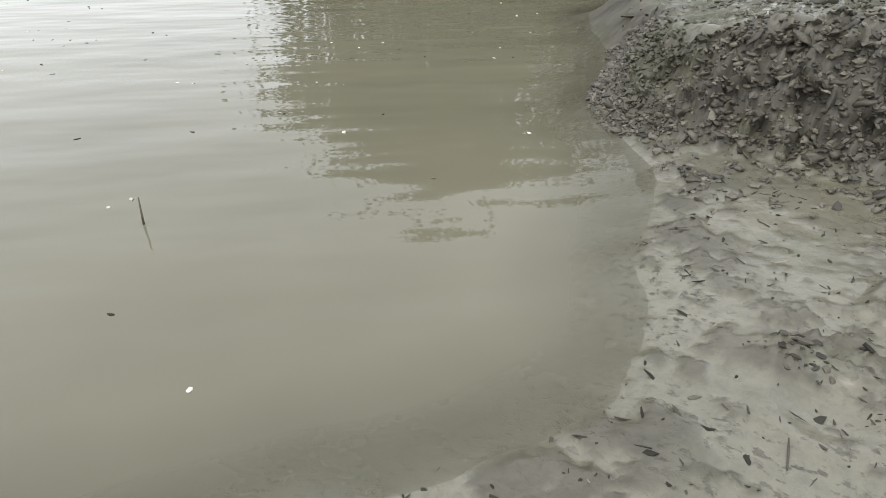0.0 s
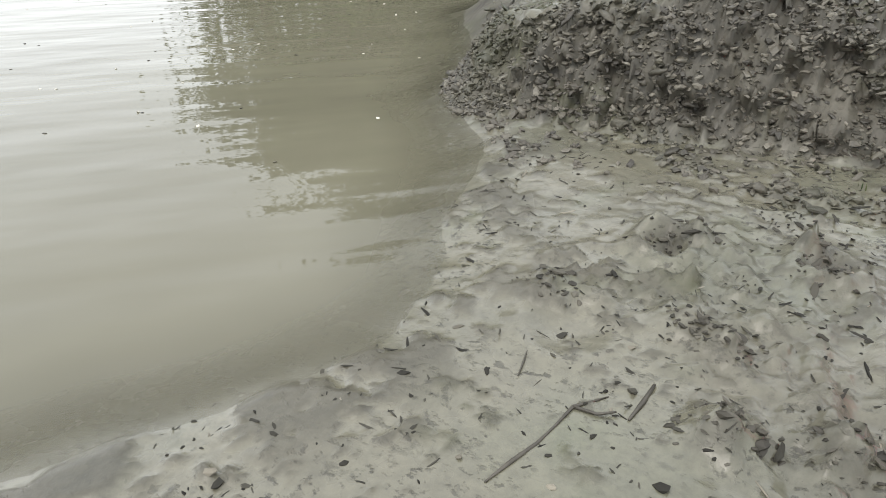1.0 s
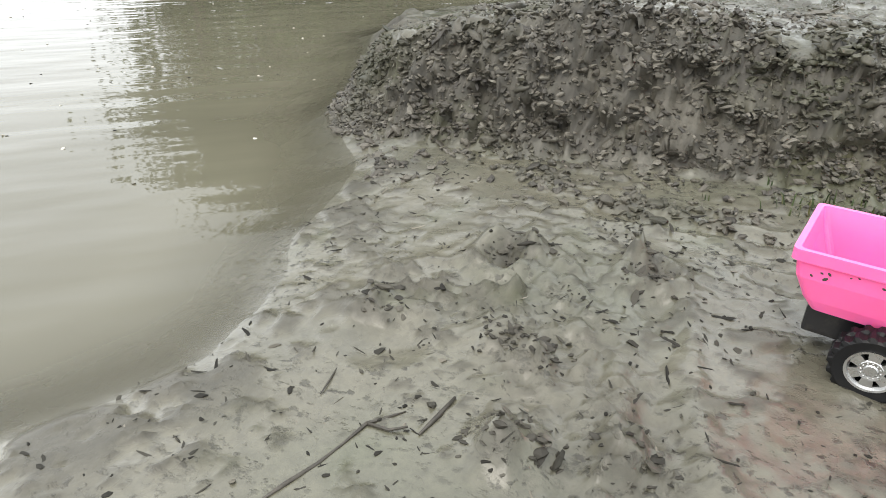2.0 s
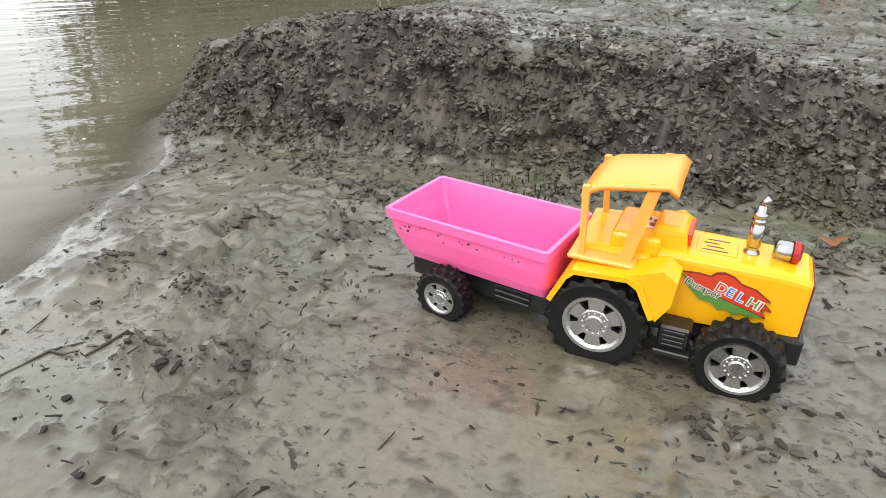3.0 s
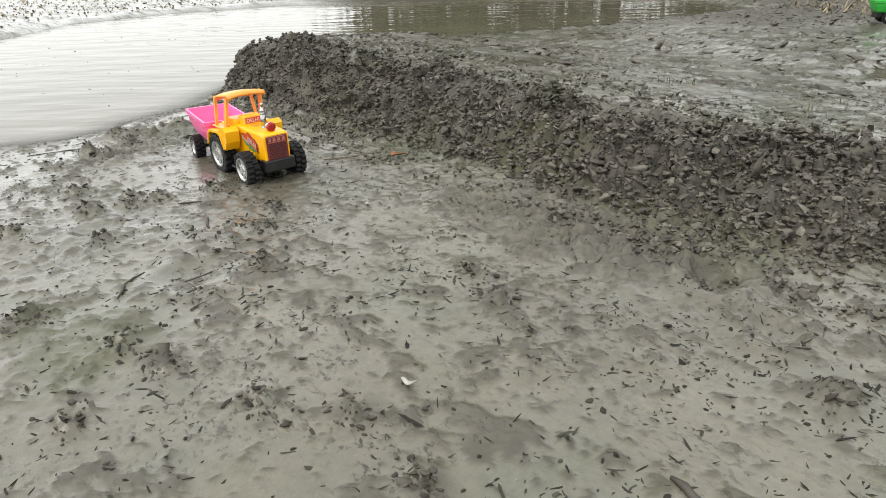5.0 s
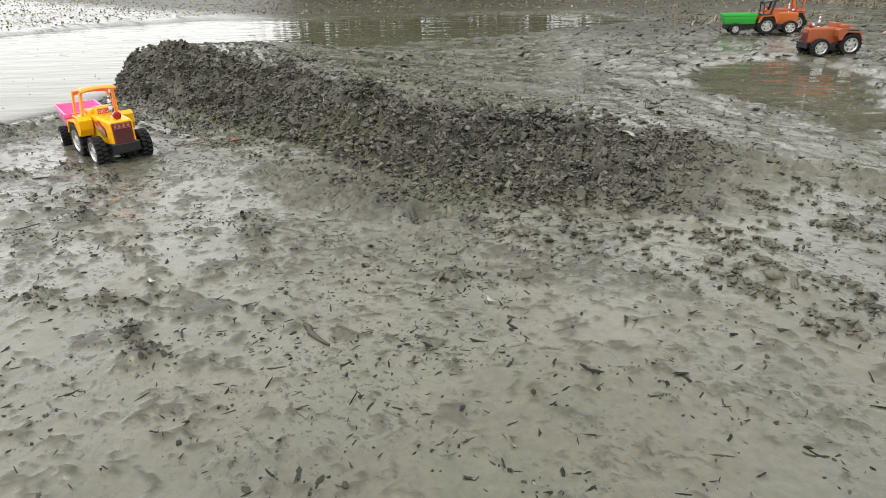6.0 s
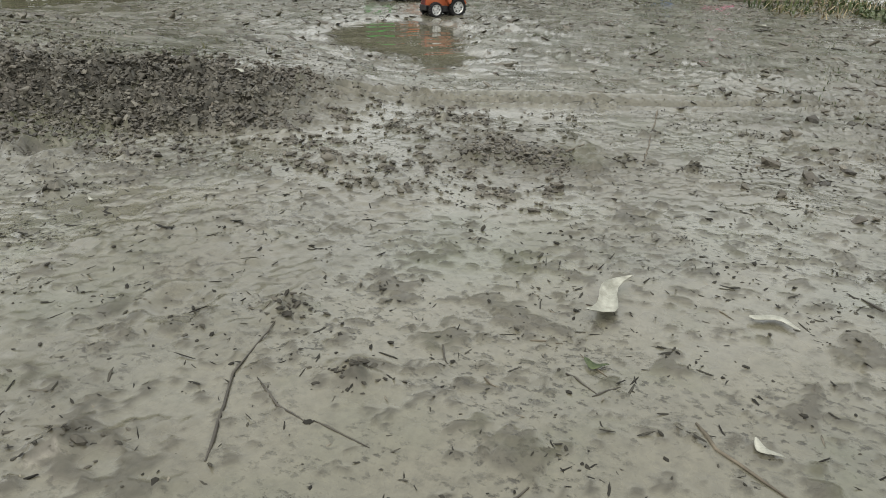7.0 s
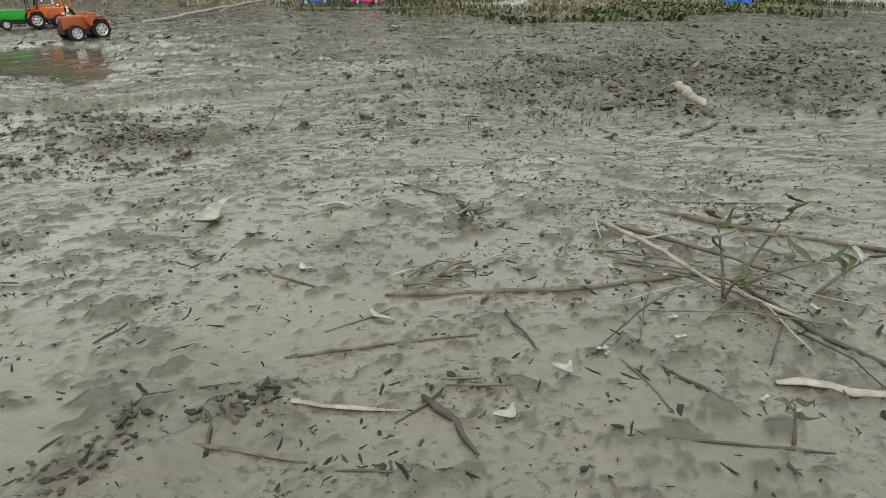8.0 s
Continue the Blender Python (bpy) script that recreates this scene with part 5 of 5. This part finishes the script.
def sow(n, box, seed, weight):
    g = np.random.default_rng(seed)
    x, y = g.uniform(box[0], box[2], n), g.uniform(box[1], box[3], n)
    z, c = terrain(x, y)
    k = (g.uniform(0, 1, n) < weight(x, y, z, c)) & (z > LEVEL - 0.004)
    return np.stack([x, y + weather(x, z, c), z], 1)[k], g


p, g = sow(125000, (-0.3, 1.2, 2.8, 1.85), 1, lambda x, y, z, c: smooth(0.5, 0.9, c) * (0.6 + 0.4 * smooth(-0.15, 0.2, fbm(x, y, 7, 3, 55))))
scatter("soil_crumbs", p, 0.0021 + 0.0024 * g.exponential(0.6, len(p)).clip(0, 2.2), 0.65, (SML_V, SML_F), CLOD, "small dark crumbs of soil on the bank", "soil", 2, 0.35, 1.2, None, False, 0.3)
p, g = sow(7000, (-0.3, 1.2, 2.6, 2.0), 3, lambda x, y, z, c: smooth(0.5, 0.95, c) * (0.1 + 0.9 * smooth(-0.1, 0.2, fbm(x, y, 6, 3, 57))))
scatter("soil_clods", p, 0.0035 + 0.0036 * g.exponential(0.6, len(p)).clip(0, 2), 0.75, (ICO_V, ICO_F), CLOD, "broken grey-brown clods of soil on the bank", "soil", 4, 0.5, 1.25, 0.0, True, 0.3)
drifts = lambda x, y: smooth(-0.02, 0.25, fbm(x, y, 2.6, 3, 99)) * 0.7 + smooth(0.05, 0.3, fbm(x, y, 9, 2, 98)) * 0.5
p, g = sow(42000, (0.12, 0.15, 4.2, 2.3), 5, lambda x, y, z, c: 0.06 + 0.12 * drifts(x, y) + 0.85 * smooth(0.14, 0.28, fbm(x * 0.7, y * 1.3, 15, 3, 97)) * (0.35 + drifts(x, y)) + 0.1 * c)
scatter("mud_flakes", p, 0.0009 + 0.0014 * g.exponential(0.5, len(p)).clip(0, 2.6), 0.9, CHIP, BITS, "dark curled flakes of mud and debris", "debris", 6, 0.55, 2.3, None, False, 0.15)
p, g = sow(22000, (0.12, 0.15, 4.2, 2.3), 7, lambda x, y, z, c: 0.1 + 0.2 * drifts(x, y) + 0.7 * smooth(0.1, 0.28, fbm(x * 0.7, y * 1.3, 15, 3, 97)) + 0.3 * c)
scatter("mud_specks", p, 0.0009 + 0.0011 * g.exponential(0.6, len(p)).clip(0, 2.5), 0.6, (SML_V, SML_F), BITS, "tiny dark specks on the mud", "debris", 8, 0.4, 1.6, None, False)
near_clump = []
g = np.random.default_rng(14)
for cx, cy in CLUMPS_BANKSIDE + CLUMPS_FLAT:
    near_clump.append(np.stack([g.normal(cx, 0.018, 40), g.normal(cy, 0.012, 40)], 1))
near_clump = np.concatenate(near_clump)
p = np.stack([near_clump[:, 0], near_clump[:, 1], terrain(near_clump[:, 0], near_clump[:, 1])[0]], 1)
scatter("mud_clumps", p, 0.0011 + 0.0016 * g.exponential(0.6, len(p)).clip(0, 2.5), 0.7, (SML_V, SML_F), TORN, "clumps of torn dark mud", "mud", 15, 0.45, 1.6, 0.2, False, 0.4)
p, g = sow(17000, (-0.3, 1.9, 6.5, 5.8), 9, lambda x, y, z, c: 0.06 + 0.9 * c + 0.5 * drifts(x, y))
scatter("far_clods", p, 0.003 + 0.0065 * g.exponential(0.55, len(p)).clip(0, 2.5), 0.42, (SML_V, SML_F), CLOD, "scattered dark clods on the far mud flat", "mud", 10, 0.5, 1.8, 0.1, False, 0.3)
p, g = sow(14000, (3.1, 1.3, 5.4, 2.7), 31, lambda x, y, z, c: smooth(0.35, 0.85, c) * (0.3 + 0.7 * smooth(-0.1, 0.2, fbm(x, y, 6, 3, 58))))
scatter("ploughed_clods", p, 0.003 + 0.0055 * g.exponential(0.55, len(p)).clip(0, 2.4), 0.65, (SML_V, SML_F), CLOD, "dark broken clods on the churned mud", "soil", 32, 0.4, 1.4, None, False, 0.3)
p, g = sow(9000, (0.2, 0.2, 4.2, 2.2), 11, lambda x, y, z, c: 0.3 + 0 * x)
scatter("straw_bits", p, 0.0006 + 0.0009 * g.uniform(0, 1, len(p)) ** 2, 0.6, (SML_V, SML_F), BITS, "short dark bits of straw and stalk", "debris", 12, 0.2, 8.0, None)


# floating flecks and foam on the pond
g = np.random.default_rng(21)
n = 130
fx, fy = g.uniform(-2.2, 0.1, n), g.uniform(0.6, 2.6, n)
k = terrain(fx, fy)[0] < LEVEL - 0.02
p = np.stack([fx[k], fy[k], np.full(k.sum(), LEVEL)], 1)
half = len(p) // 2
scatter("floating_bits", p[:half], np.full(half, 0.003), 0.3, (SML_V, SML_F), BITS, "dark bits floating on the pond", "debris", 22, 0.4, 1.8)
scatter("foam_flecks", p[half:], np.full(len(p) - half, 0.0035), 0.3, (SML_V, SML_F), FOAM, "pale flecks of foam floating on the pond", "foam", 23, 0.4, 1.3)


# ---- unseen trees: left five mirrored in the pond, others added to block low sky ----
def tree(x, y, tall, spreadr, seed, narrow):
    rng = random.Random(seed)
    z = height(x, y) - 0.1
    ob = empty("tree", Matrix.Translation((x, y, z)), "unseen leafy green tree beyond the pond and mud", "tree", "trees behind the pond")
    bm = bmesh.new()
    tube(bm, [(0, 0, 0), (0.06, 0.03, tall * 0.25), (-0.03, 0.05, tall * 0.5), (0.02, 0, tall * 0.85)], [0.17, 0.13, 0.09, 0.03], 10)
    tips = []
    for k in range(24):
        h = tall * rng.uniform(0.02, 0.85)
        a, ln = rng.uniform(0, 6.28), spreadr * rng.uniform(0.55, 1.0) * (1.15 - 0.6 * h / tall) * (min(1.0, 0.15 + 1.7 * h / tall) if narrow else 1.0)
        q = Vector((ln * math.cos(a), ln * math.sin(a), h + rng.uniform(0.1, 0.6)))
        tube(bm, [(0, 0, h), (q.x * 0.5, q.y * 0.5, h + 0.25), q], [0.05, 0.035, 0.012], 6)
        tips += [q, Vector((q.x * 0.6, q.y * 0.6, q.z))]
    part("trunk", bm, BARK, ob)
    verts, faces = [], []
    for q in tips:
        for _ in range(130):
            c = q + Vector((rng.gauss(0, 0.3), rng.gauss(0, 0.3), rng.gauss(0, 0.22)))
            m = Euler((rng.uniform(0, 3.1), rng.uniform(0, 3.1), rng.uniform(0, 6.2))).to_matrix()
            s = rng.uniform(0.05, 0.1)
            i = len(verts)
            verts += [c + m @ Vector(v) for v in ((-s, 0, 0), (0, -s * 0.45, 0), (s, 0, 0), (0, s * 0.45, 0))]
            faces.append((i, i + 1, i + 2, i + 3))
    me = bpy.data.meshes.new("crown")
    me.from_pydata(verts, [], faces)
    me.materials.append(FOLIAGE)
    cr = new("crown", me)
    cr.parent = ob


# the low trees from -14 on only dim the sky mirrored in wet mud
for k, (az, dist, tall) in enumerate(((-44.5, 9.5, 3.7), (-38.5, 9.0, 4.3), (-35, 9.6, 4.7), (-30, 9.2, 4.2), (-23, 9.8, 3.6), (-14, 11.0, 2.0), (-5, 11.5, 2.7), (4, 12.0, 2.4), (13, 11.5, 2.8), (22, 12.0, 2.6), (31, 12.5, 2.9), (40, 12.0, 2.7), (49, 12.5, 2.5), (58, 12.5, 2.8))):
    tree(0.3 + dist * math.sin(radians(az)), 0.4 + dist * math.cos(radians(az)), tall, 1.3, 100 + k, k == 0)
